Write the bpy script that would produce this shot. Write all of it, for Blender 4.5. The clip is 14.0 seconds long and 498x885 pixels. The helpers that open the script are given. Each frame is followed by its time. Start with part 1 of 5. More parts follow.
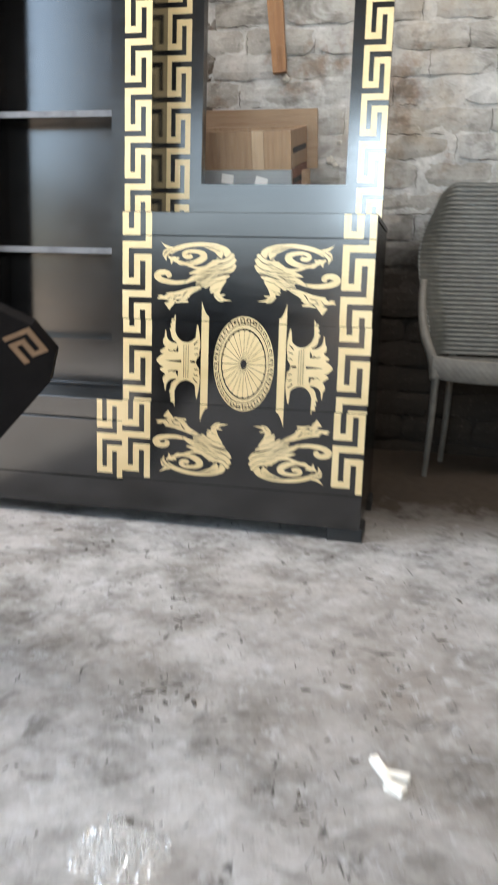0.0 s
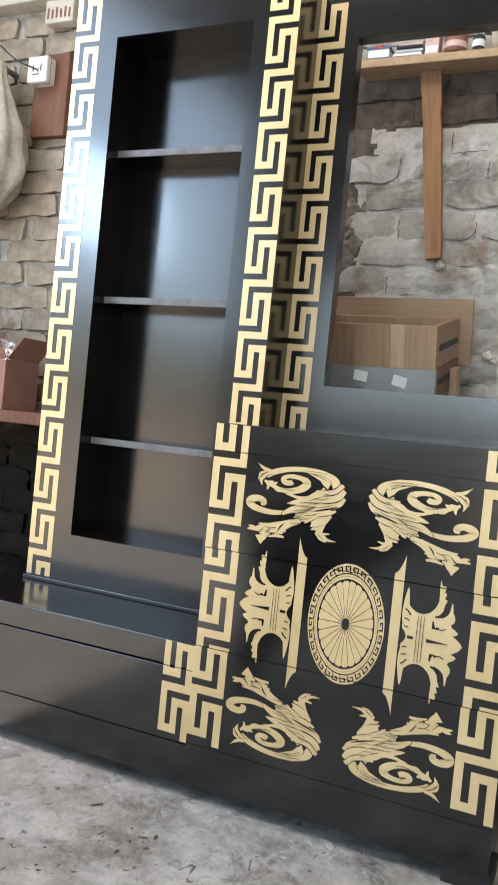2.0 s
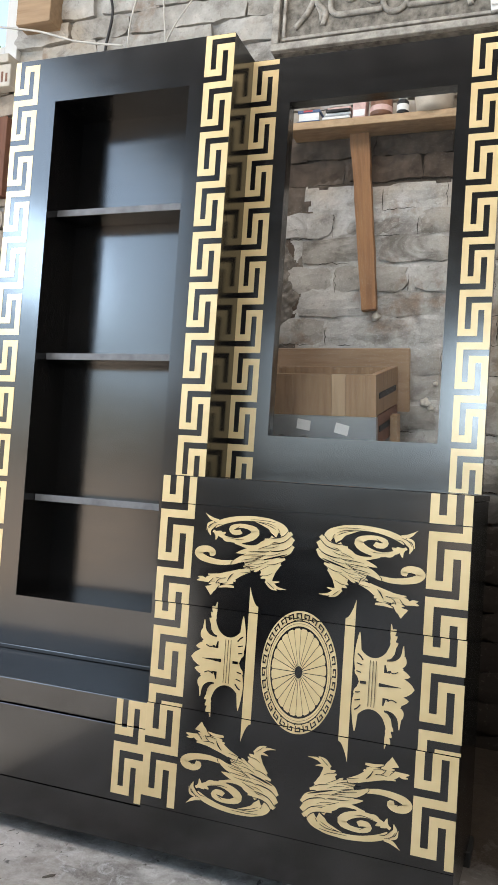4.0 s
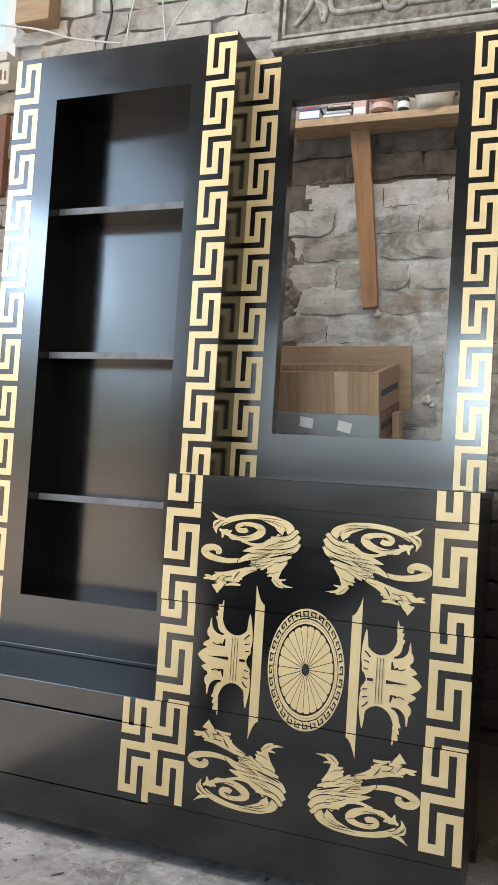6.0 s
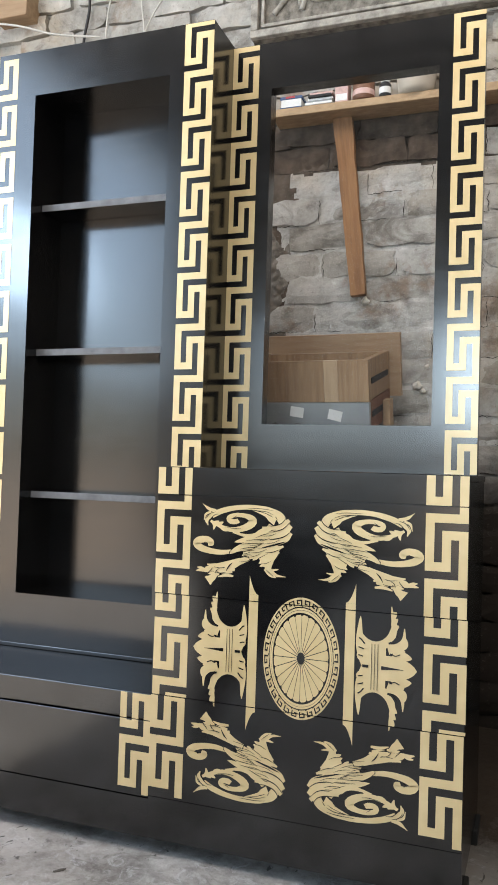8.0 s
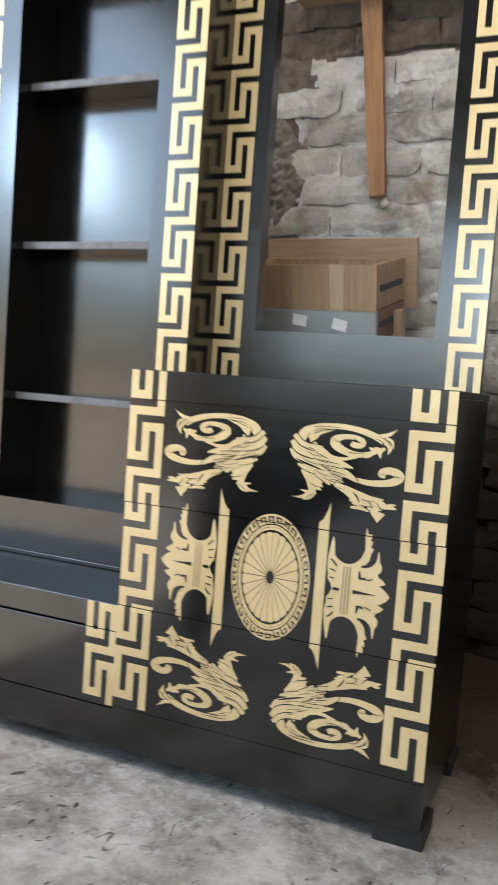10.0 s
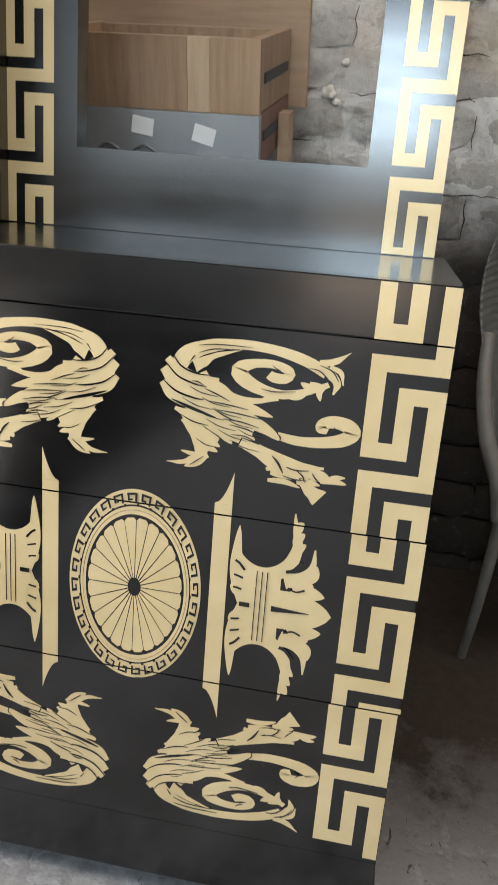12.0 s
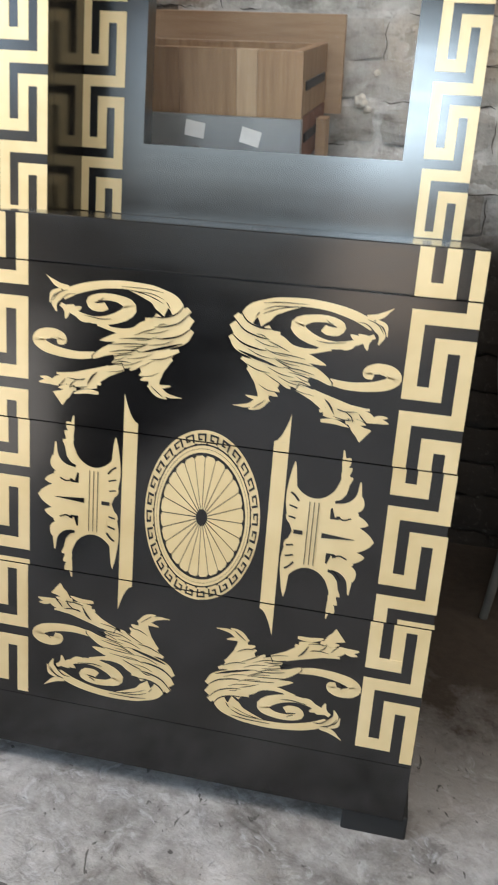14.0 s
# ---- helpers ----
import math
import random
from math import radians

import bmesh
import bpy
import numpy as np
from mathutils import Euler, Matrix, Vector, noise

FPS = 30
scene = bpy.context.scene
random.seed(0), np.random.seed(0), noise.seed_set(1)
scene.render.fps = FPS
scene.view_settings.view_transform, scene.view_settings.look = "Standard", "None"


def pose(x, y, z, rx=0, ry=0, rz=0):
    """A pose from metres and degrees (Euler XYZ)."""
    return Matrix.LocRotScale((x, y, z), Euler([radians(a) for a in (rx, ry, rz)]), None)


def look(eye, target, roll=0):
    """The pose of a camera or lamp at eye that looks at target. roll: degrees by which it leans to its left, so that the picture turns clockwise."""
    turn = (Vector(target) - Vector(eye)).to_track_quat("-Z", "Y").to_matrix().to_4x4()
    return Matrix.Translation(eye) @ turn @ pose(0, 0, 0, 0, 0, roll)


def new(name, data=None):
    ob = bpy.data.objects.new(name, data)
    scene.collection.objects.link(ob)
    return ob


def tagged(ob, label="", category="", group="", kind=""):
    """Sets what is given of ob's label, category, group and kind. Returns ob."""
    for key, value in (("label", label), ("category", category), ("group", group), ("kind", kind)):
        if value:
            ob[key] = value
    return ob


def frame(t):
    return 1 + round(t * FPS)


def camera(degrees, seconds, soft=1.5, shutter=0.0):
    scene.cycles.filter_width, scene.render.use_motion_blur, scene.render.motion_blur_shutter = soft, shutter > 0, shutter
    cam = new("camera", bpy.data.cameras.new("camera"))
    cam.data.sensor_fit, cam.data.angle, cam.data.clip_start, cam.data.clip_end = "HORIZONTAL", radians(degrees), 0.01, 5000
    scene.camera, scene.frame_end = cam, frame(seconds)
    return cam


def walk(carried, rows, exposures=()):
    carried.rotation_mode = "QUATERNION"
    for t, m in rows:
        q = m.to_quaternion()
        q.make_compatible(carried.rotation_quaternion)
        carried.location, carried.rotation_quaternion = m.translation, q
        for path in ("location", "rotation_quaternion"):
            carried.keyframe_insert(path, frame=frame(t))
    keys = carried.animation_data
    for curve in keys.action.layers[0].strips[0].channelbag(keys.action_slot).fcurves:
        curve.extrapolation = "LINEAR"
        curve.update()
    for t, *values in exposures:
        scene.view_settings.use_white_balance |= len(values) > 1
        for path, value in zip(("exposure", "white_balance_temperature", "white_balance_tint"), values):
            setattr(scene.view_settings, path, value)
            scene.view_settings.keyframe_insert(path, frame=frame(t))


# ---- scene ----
cam = camera(34.4, 14.0, shutter=0.5)
PATH = [
    (0, (0.121, 0.056, 0.563), (-0.295, 1.976, 0.192), 1.8),
    (0.5, (0.101, 0.238, 0.624), (-0.431, 2.143, 0.332), 1.2),
    (1, (0.095, 0.363, 0.671), (-0.575, 2.229, 0.41), 1.8),
    (1.5, (0.121, 0.43, 0.728), (-0.661, 2.263, 0.56), 4.9),
    (2, (0.113, 0.441, 0.73), (-0.706, 2.265, 0.676), 5.7),
    (2.5, (0.116, 0.437, 0.726), (-0.682, 2.271, 0.725), 4.4),
    (3, (0.119, 0.434, 0.723), (-0.63, 2.287, 0.785), 3.4),
    (3.2, (0.12, 0.433, 0.723), (-0.608, 2.295, 0.8), 3.4),
    (5.5, (0.098, 0.423, 0.728), (-0.591, 2.298, 0.822), 4.0),
    (6, (0.098, 0.421, 0.725), (-0.592, 2.296, 0.808), 3.6),
    (6.5, (0.099, 0.426, 0.727), (-0.588, 2.302, 0.806), 3.0),
    (7, (0.098, 0.432, 0.729), (-0.587, 2.309, 0.813), 2.6),
    (7.5, (0.105, 0.433, 0.728), (-0.58, 2.31, 0.806), 2.0),
    (7.7, (0.107, 0.43, 0.724), (-0.574, 2.309, 0.8), 1.8),
    (9.8, (0.179, 0.513, 0.714), (-0.611, 2.347, 0.604), 3.3),
    (10, (0.183, 0.563, 0.708), (-0.593, 2.401, 0.566), 4.2),
    (10.5, (0.137, 0.682, 0.729), (-0.489, 2.569, 0.514), 3.9),
    (11, (0.047, 0.814, 0.775), (-0.292, 2.756, 0.436), 2.8),
    (11.5, (-0.026, 0.933, 0.777), (-0.326, 2.848, 0.288), 4.6),
    (12, (-0.05, 1.061, 0.783), (-0.354, 2.946, 0.187), 4.5),
    (12.5, (-0.046, 1.064, 0.771), (-0.334, 2.94, 0.137), 4.5),
    (13, (-0.045, 1.01, 0.754), (-0.301, 2.89, 0.12), 4.3),
    (13.5, (-0.056, 0.952, 0.732), (-0.336, 2.836, 0.121), 4.3),
    (14, (-0.065, 0.92, 0.742), (-0.409, 2.811, 0.187), 4.5),
]
walk(cam, [(t, look(eye, target, roll)) for t, eye, target, roll in PATH], exposures=[(0.0, 1.76), (2.5, 1.42), (7.7, 1.36), (10.0, 1.44), (12.3, 1.46), (14.0, 1.58)])

# ---- light ----
FLOOR = 0.032
world = bpy.data.worlds.new("sky")
scene.world = world
world.use_nodes = True
wn = world.node_tree.nodes
sky = wn.new("ShaderNodeTexSky")
sky.sky_type = 'NISHITA'
sky.sun_disc = False
sky.sun_elevation = radians(58.7)
sky.sun_rotation = radians(253.8)
sky.air_density, sky.dust_density = 1.0, 2.5
wn["Background"].inputs["Strength"].default_value = 0.15
world.node_tree.links.new(sky.outputs["Color"], wn["Background"].inputs["Color"])
sun = new("sun", bpy.data.lights.new("sun", 'SUN'))
sun.data.energy, sun.data.angle, sun.data.color = 5.0, radians(0.6), (1.0, 0.94, 0.85)
sun.matrix_world = look((0, 0, 0), (0.585, 0.17, -1.0))
# daylight comes in by a gap in the west wall and a doorway behind the camera
SIDE = (-1.85, 1.60, 0.02, 2.92)       # y from, y to, z from, z to
DOOR = (-0.62, 0.14, 0.02, 1.95)
HATCH = (-2.35, -0.72, 0.90, 2.05)    # x from, x to, z from, z to
BAY = (-2.2, 1.8, 0.20, 1.55)      # x from, x to, y from, y to


def daylight(name, wide, high, radiance, color, m):
    lamp = new(name, bpy.data.lights.new(name, 'AREA'))
    lamp.data.shape, lamp.data.size, lamp.data.size_y = 'RECTANGLE', wide, high
    lamp.data.energy, lamp.data.color = radiance * math.pi * wide * high, color
    lamp.matrix_world = m


BLUISH, COOL, WARM = (0.58, 0.79, 1.0), (0.70, 0.87, 1.0), (1.0, 0.92, 0.85)
SKYLINE = 1.28                        # the sky shows above this height through the side gap
daylight("side_daylight", SIDE[1] - SIDE[0], SIDE[3] - SKYLINE, 1.15, BLUISH, pose(-2.49, (SIDE[0] + SIDE[1]) / 2, (SIDE[3] + SKYLINE) / 2, 90, 0, -90))
daylight("sky_daylight", 0.62, 0.46, 6.5, BLUISH, pose(-2.46, -0.08, 1.80, 90, 0, -90))
daylight("door_daylight", DOOR[1] - DOOR[0], 0.88, 6.3, COOL, pose((DOOR[0] + DOOR[1]) / 2, -2.98, DOOR[3] - 0.44, 90, 0, 0))
daylight("hatch_daylight", HATCH[1] - HATCH[0], HATCH[3] - HATCH[2], 0.85, COOL, pose((HATCH[0] + HATCH[1]) / 2, -2.98, (HATCH[2] + HATCH[3]) / 2, 90, 0, 0))
# unseen fill lamp in a roof bay, added to lift floor and fronts
daylight("roof_fill", BAY[1] - BAY[0], BAY[3] - BAY[2], 1.55, WARM, pose((BAY[0] + BAY[1]) / 2, (BAY[2] + BAY[3]) / 2, 2.99, 0, 0, 0))


# ---- materials ----
def shader(name, base, rough=0.5, metal=0.0, coat=0.0, spec=0.5):
    m = bpy.data.materials.new(name)
    m.use_nodes = True
    b = m.node_tree.nodes["Principled BSDF"]
    b.inputs["Base Color"].default_value = (*base, 1)
    b.inputs["Roughness"].default_value = rough
    b.inputs["Metallic"].default_value = metal
    b.inputs["Coat Weight"].default_value = coat
    b.inputs["Specular IOR Level"].default_value = spec
    return m


def noise_tex(m, scale, detail=6, rough=0.6, coord="Object", stretch=None):
    n, l = m.node_tree.nodes, m.node_tree.links
    tc, t = n.new("ShaderNodeNewGeometry" if coord == "Position" else "ShaderNodeTexCoord"), n.new("ShaderNodeTexNoise")
    t.inputs["Scale"].default_value, t.inputs["Detail"].default_value, t.inputs["Roughness"].default_value = scale, detail, rough
    if stretch:
        mp = n.new("ShaderNodeMapping")
        mp.inputs["Scale"].default_value = stretch
        l.new(tc.outputs[coord], mp.inputs["Vector"])
        l.new(mp.outputs[0], t.inputs["Vector"])
    else:
        l.new(tc.outputs[coord], t.inputs["Vector"])
    return t.outputs["Fac"]


def ramp(m, fac, stops):
    r = m.node_tree.nodes.new("ShaderNodeValToRGB")
    while len(r.color_ramp.elements) < len(stops):
        r.color_ramp.elements.new(0.5)
    for e, (p, c) in zip(r.color_ramp.elements, stops):
        e.position, e.color = p, (*c, 1)
    m.node_tree.links.new(fac, r.inputs["Fac"])
    return r.outputs["Color"]


def mix(m, fac, a, b, mode='MIX'):
    n, l = m.node_tree.nodes, m.node_tree.links
    x = n.new("ShaderNodeMix")
    x.data_type, x.blend_type = 'RGBA', mode
    for sock, v in ((x.inputs[0], fac), (x.inputs[6], a), (x.inputs[7], b)):
        if isinstance(v, bpy.types.NodeSocket):
            l.new(v, sock)
        elif isinstance(v, tuple):
            sock.default_value = (*v, 1)
        else:
            sock.default_value = v
    return x.outputs[2]


def to_base(m, sock, name="Base Color"):
    m.node_tree.links.new(sock, m.node_tree.nodes["Principled BSDF"].inputs[name])


def bump(m, fac, strength, dist, under=None):
    n, l = m.node_tree.nodes, m.node_tree.links
    b = n.new("ShaderNodeBump")
    b.inputs["Strength"].default_value, b.inputs["Distance"].default_value = strength, dist
    l.new(fac, b.inputs["Height"])
    if under:
        l.new(under, b.inputs["Normal"])
    l.new(b.outputs[0], n["Principled BSDF"].inputs["Normal"])
    return b.outputs[0]


def random_tint(m, sock, dark, light):
    n = m.node_tree.nodes
    o = n.new("ShaderNodeObjectInfo")
    return mix(m, 1.0, sock, ramp(m, o.outputs["Random"], [(0.0, dark), (1.0, light)]), 'MULTIPLY')


def lacquer():
    m = shader("black_lacquer", (0.006, 0.0055, 0.006), 0.3, coat=0.0, spec=1.0)
    m.node_tree.nodes["Principled BSDF"].inputs["Coat Roughness"].default_value = 0.24
    f = noise_tex(m, 9, 4)
    g = noise_tex(m, 60, 3, stretch=(0.15, 1, 1))
    to_base(m, ramp(m, f, [(0.3, (0.003, 0.0028, 0.003)), (0.75, (0.006, 0.0055, 0.0055))]))
    to_base(m, ramp(m, mix(m, 0.5, f, g), [(0.3, (0.13, 0.13, 0.13)), (0.7, (0.21, 0.21, 0.21))]), "Roughness")
    bump(m, g, 0.05, 0.0006)
    return m


def gold():
    m = shader("gold_vinyl", (0.78, 0.62, 0.34), 0.36, metal=0.2, coat=0.7)
    m.node_tree.nodes["Principled BSDF"].inputs["Coat Roughness"].default_value = 0.17
    f = noise_tex(m, 14, 3)
    to_base(m, ramp(m, f, [(0.3, (0.67, 0.505, 0.25)), (0.7, (0.77, 0.60, 0.33))]))
    bump(m, noise_tex(m, 220, 2), 0.06, 0.0004)
    return m


def wood(name, dark, light, rough=0.6, axis=(1, 12, 12)):
    m = shader(name, light, rough)
    g = noise_tex(m, 5, 8, 0.65, stretch=axis)
    f = noise_tex(m, 3, 4)
    c = ramp(m, g, [(0.32, dark), (0.62, light)])
    to_base(m, mix(m, 0.35, c, ramp(m, f, [(0.3, dark), (0.7, light)])))
    bump(m, g, 0.25, 0.002)
    return m


def low_wall_shade(m, c):
    """Paints shade into the colour of the lowest courses, up to a ragged line."""
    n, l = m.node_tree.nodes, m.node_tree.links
    g, sp, ad, edge_noise, r = (n.new("ShaderNode" + k) for k in ("NewGeometry", "SeparateXYZ", "Math", "TexNoise", "MapRange"))
    edge_noise.inputs["Scale"].default_value, edge_noise.inputs["Detail"].default_value = 3.0, 6
    l.new(g.outputs["Position"], edge_noise.inputs["Vector"])
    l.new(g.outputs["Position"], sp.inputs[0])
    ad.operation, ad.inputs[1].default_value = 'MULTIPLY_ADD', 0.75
    l.new(edge_noise.outputs["Fac"], ad.inputs[0])
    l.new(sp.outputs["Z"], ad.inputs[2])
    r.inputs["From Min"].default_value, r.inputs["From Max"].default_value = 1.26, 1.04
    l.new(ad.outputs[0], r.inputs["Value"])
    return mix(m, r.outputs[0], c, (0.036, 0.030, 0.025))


def brickwork(name="whitewashed_brick", joint=False):
    m = shader(name, (0.4, 0.39, 0.36), 0.95, spec=0.2)
    big, mid, fine = noise_tex(m, 2.6, 5, 0.6, "Position"), noise_tex(m, 13, 8, 0.72, "Position"), noise_tex(m, 75, 6, 0.7, "Position")
    warm, soot = noise_tex(m, 5.5, 6, 0.65, "Position"), noise_tex(m, 4.2, 7, 0.7, "Position", (1.0, 1.0, 1.6))
    soot.node.inputs["Distortion"].default_value = 1.0
    c = ramp(m, mid, [(0.28, (0.22, 0.21, 0.195)), (0.45, (0.42, 0.41, 0.385)), (0.7, (0.60, 0.59, 0.565))])
    c = mix(m, ramp(m, big, [(0.50, (0, 0, 0)), (0.64, (0.7, 0.7, 0.7))]), c, (0.50, 0.43, 0.34))
    c = mix(m, ramp(m, warm, [(0.575, (0, 0, 0)), (0.67, (0.7, 0.7, 0.7))]), c, (0.27, 0.18, 0.12))
    c = mix(m, ramp(m, soot, [(0.535, (0, 0, 0)), (0.66, (0.7, 0.7, 0.7))]), c, (0.13, 0.115, 0.10))
    c = mix(m, ramp(m, mid, [(0.60, (0, 0, 0)), (0.70, (0.55, 0.55, 0.55))]), c, (0.62, 0.60, 0.565))
    # shade low on the wall goes into the brick colour here
    c = low_wall_shade(m, c)
    c = mix(m, ramp(m, fine, [(0.58, (0, 0, 0)), (0.72, (0.6, 0.6, 0.6))]), c, (0.14, 0.125, 0.11))
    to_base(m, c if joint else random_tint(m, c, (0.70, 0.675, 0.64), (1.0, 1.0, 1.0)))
    a = bump(m, mid, 0.55, 0.010)
    bump(m, fine, 0.6, 0.004, a)
    return m


def concrete():
    m = shader("dusty_concrete", (0.3, 0.29, 0.28), 0.92, spec=0.25)
    n, l = m.node_tree.nodes, m.node_tree.links
    big, mid, fine = noise_tex(m, 1.3, 5, 0.6), noise_tex(m, 8.5, 9, 0.72), noise_tex(m, 55, 6, 0.7)
    c = ramp(m, mid, [(0.33, (0.17, 0.160, 0.150)), (0.48, (0.37, 0.358, 0.342)), (0.62, (0.55, 0.540, 0.525))])
    c = mix(m, ramp(m, big, [(0.42, (0, 0, 0)), (0.66, (0.6, 0.6, 0.6))]), c, (0.335, 0.285, 0.242))
    c = mix(m, ramp(m, fine, [(0.60, (0, 0, 0)), (0.74, (0.45, 0.45, 0.45))]), c, (0.16, 0.15, 0.14))
    tc = n.new("ShaderNodeTexCoord")
    pits = noise_tex(m, 6.5, 3, 0.55, stretch=(1.0, 1.5, 1.0))
    pits.node.inputs["Distortion"].default_value = 2.2
    c = mix(m, ramp(m, pits, [(0.69, (0, 0, 0)), (0.73, (0.85, 0.85, 0.85))]), c, (0.085, 0.08, 0.075))
    blot = noise_tex(m, 14, 7, 0.70)
    blot.node.inputs["Distortion"].default_value = 0.8
    c = mix(m, ramp(m, blot, [(0.56, (0, 0, 0)), (0.66, (0.7, 0.7, 0.7))]), c, (0.14, 0.13, 0.12))
    scrape = noise_tex(m, 16, 4, 0.6, stretch=(1.0, 0.35, 1.0))
    scrape.node.inputs["Distortion"].default_value = 1.2
    c = mix(m, ramp(m, scrape, [(0.64, (0, 0, 0)), (0.72, (0.3, 0.3, 0.3))]), c, (0.66, 0.66, 0.67))
    nick = noise_tex(m, 34, 3, 0.5, stretch=(1.5, 0.7, 1.0))
    nick.node.inputs["Distortion"].default_value = 1.6
    c = mix(m, ramp(m, nick, [(0.67, (0, 0, 0)), (0.71, (0.85, 0.85, 0.85))]), c, (0.07, 0.066, 0.06))
    flake = noise_tex(m, 27, 9, 0.75)
    flake.node.inputs["Distortion"].default_value = 1.0
    c = mix(m, ramp(m, flake, [(0.36, (0.55, 0.55, 0.55)), (0.46, (0, 0, 0))]), c, (0.60, 0.60, 0.61))
    # damp brown earth spilled at the back wall's foot, toned darker for shade there
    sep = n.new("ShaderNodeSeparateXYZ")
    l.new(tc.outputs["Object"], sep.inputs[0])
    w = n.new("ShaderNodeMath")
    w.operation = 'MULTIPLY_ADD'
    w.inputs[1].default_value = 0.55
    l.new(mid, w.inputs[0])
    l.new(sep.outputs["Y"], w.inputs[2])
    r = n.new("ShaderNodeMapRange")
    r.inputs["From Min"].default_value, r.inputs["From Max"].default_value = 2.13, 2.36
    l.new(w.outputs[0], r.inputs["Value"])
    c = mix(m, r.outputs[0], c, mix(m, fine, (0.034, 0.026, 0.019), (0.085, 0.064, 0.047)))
    to_base(m, c)
    a = bump(m, mid, 0.9, 0.018)
    a = bump(m, flake, 0.9, 0.011, a)
    bump(m, fine, 0.8, 0.004, a)
    return m


def plain(name, base, rough=0.6, scale=20, spread=0.15, metal=0.0, spec=0.5, bumps=0.1):
    m = shader(name, base, rough, metal, spec=spec)
    f = noise_tex(m, scale, 5)
    lo, hi = tuple(c * (1 - spread) for c in base), tuple(min(1, c * (1 + spread)) for c in base)
    to_base(m, ramp(m, f, [(0.3, lo), (0.7, hi)]))
    bump(m, f, bumps, 0.003)
    return m


def glass_mat(name, rough=0.0):
    m = shader(name, (1, 1, 1), rough)
    m.node_tree.nodes["Principled BSDF"].inputs["Transmission Weight"].default_value = 1.0
    m.node_tree.nodes["Principled BSDF"].inputs["IOR"].default_value = 1.45
    return m


BLACK, GOLD, BRICK, CONCRETE = lacquer(), gold(), brickwork(), concrete()
EDGE = plain("worn_shelf_edge", (0.13, 0.13, 0.135), 0.5, 40, 0.3)
GRIT = plain("dark_grit", (0.085, 0.075, 0.065), 0.95)
MORTAR = brickwork("smeared_mortar", True)
PLASTER = plain("grey_plaster", (0.36, 0.315, 0.26), 0.9, 12, 0.3, spec=0.2, bumps=0.4)
SHED = plain("sooty_shed_sheet", (0.06, 0.056, 0.052), 0.85, 3, 0.3)
OAK = wood("pale_oak", (0.25, 0.155, 0.085), (0.40, 0.275, 0.165))
UPRIGHT = wood("upright_oak", (0.19, 0.11, 0.055), (0.36, 0.235, 0.13), 0.6, (14, 14, 1))
PALE_OAK = wood("bleached_oak", (0.34, 0.235, 0.14), (0.50, 0.365, 0.23), 0.6, (14, 14, 1))
CHIP = wood("chipboard", (0.30, 0.19, 0.10), (0.52, 0.36, 0.21), 0.75, (6, 14, 14))
TIMBER = wood("brown_timber", (0.16, 0.075, 0.03), (0.36, 0.185, 0.08), 0.8, (12, 12, 1))
BROWN = wood("brown_board", (0.12, 0.05, 0.03), (0.22, 0.10, 0.06), 0.7, (12, 12, 1))
WHITE = plain("white_plastic", (0.74, 0.74, 0.72), 0.45, 8, 0.06)
IVORY = plain("aged_ivory_plastic", (0.56, 0.52, 0.45), 0.55, 14, 0.15)
PAPER = plain("white_paper", (0.78, 0.78, 0.76), 0.8, 25, 0.08)
SHEET = plain("grey_laminate", (0.26, 0.28, 0.29), 0.35, 6, 0.25)
WICKER = plain("grey_resin", (0.12, 0.122, 0.112), 0.5, 30, 0.2)
PALE_RESIN = plain("pale_grey_resin", (0.14, 0.132, 0.116), 0.5, 30, 0.2)
INK = plain("black_ink", (0.02, 0.02, 0.02), 0.7)
CABLE = plain("black_cable", (0.02, 0.02, 0.022), 0.5)
PALE_WIRE = plain("pale_cable", (0.55, 0.54, 0.50), 0.5)
CARTON = plain("printed_carton", (0.40, 0.22, 0.17), 0.7, 10, 0.15)
RED = plain("red_print", (0.45, 0.05, 0.06), 0.6)
BLUE = plain("blue_print", (0.06, 0.11, 0.24), 0.5, 30, 0.3)
PINK = plain("pink_print", (0.62, 0.42, 0.38), 0.6, 40, 0.25)
COCOA = plain("brown_print", (0.20, 0.09, 0.05), 0.5, 40, 0.3)
CLAY = plain("beige_pot", (0.52, 0.45, 0.36), 0.6, 20, 0.12)
SACK = plain("woven_white_sack", (0.45, 0.41, 0.35), 0.8, 60, 0.2, bumps=0.5)
CHIPS = plain("broken_tile", (0.84, 0.80, 0.72), 0.7, 40, 0.2)
LEAF = plain("green_leaf", (0.10, 0.18, 0.04), 0.6, 20, 0.3)
RUBBER = plain("dark_foot", (0.012, 0.012, 0.012), 0.6)
# gold foil once more, browned to hold the shade on the leaning panel
SHADED_GOLD = plain("shaded_gold_foil", (0.20, 0.118, 0.062), 0.5, 30, 0.2)
# bare brick with the shade under the wall shelf put into its colour
SHADED_BRICK = plain("bare_shaded_brick", (0.080, 0.061, 0.047), 0.95, 28, 0.45, spec=0.15, bumps=0.5)
TAN_BRICK = plain("tan_plastered_brick", (0.32, 0.275, 0.225), 0.95, 16, 0.4, spec=0.15, bumps=0.5)
# broken brick, its colour darkened for the shadow it lies in
RUBBLE = plain("shaded_broken_brick", (0.155, 0.14, 0.122), 0.95, 35, 0.5, spec=0.1, bumps=0.5)
CRACK = plain("dark_joint_dirt", (0.035, 0.03, 0.026), 1.0, 40, 0.3, spec=0.0)
GLASS = glass_mat("clear_glass")


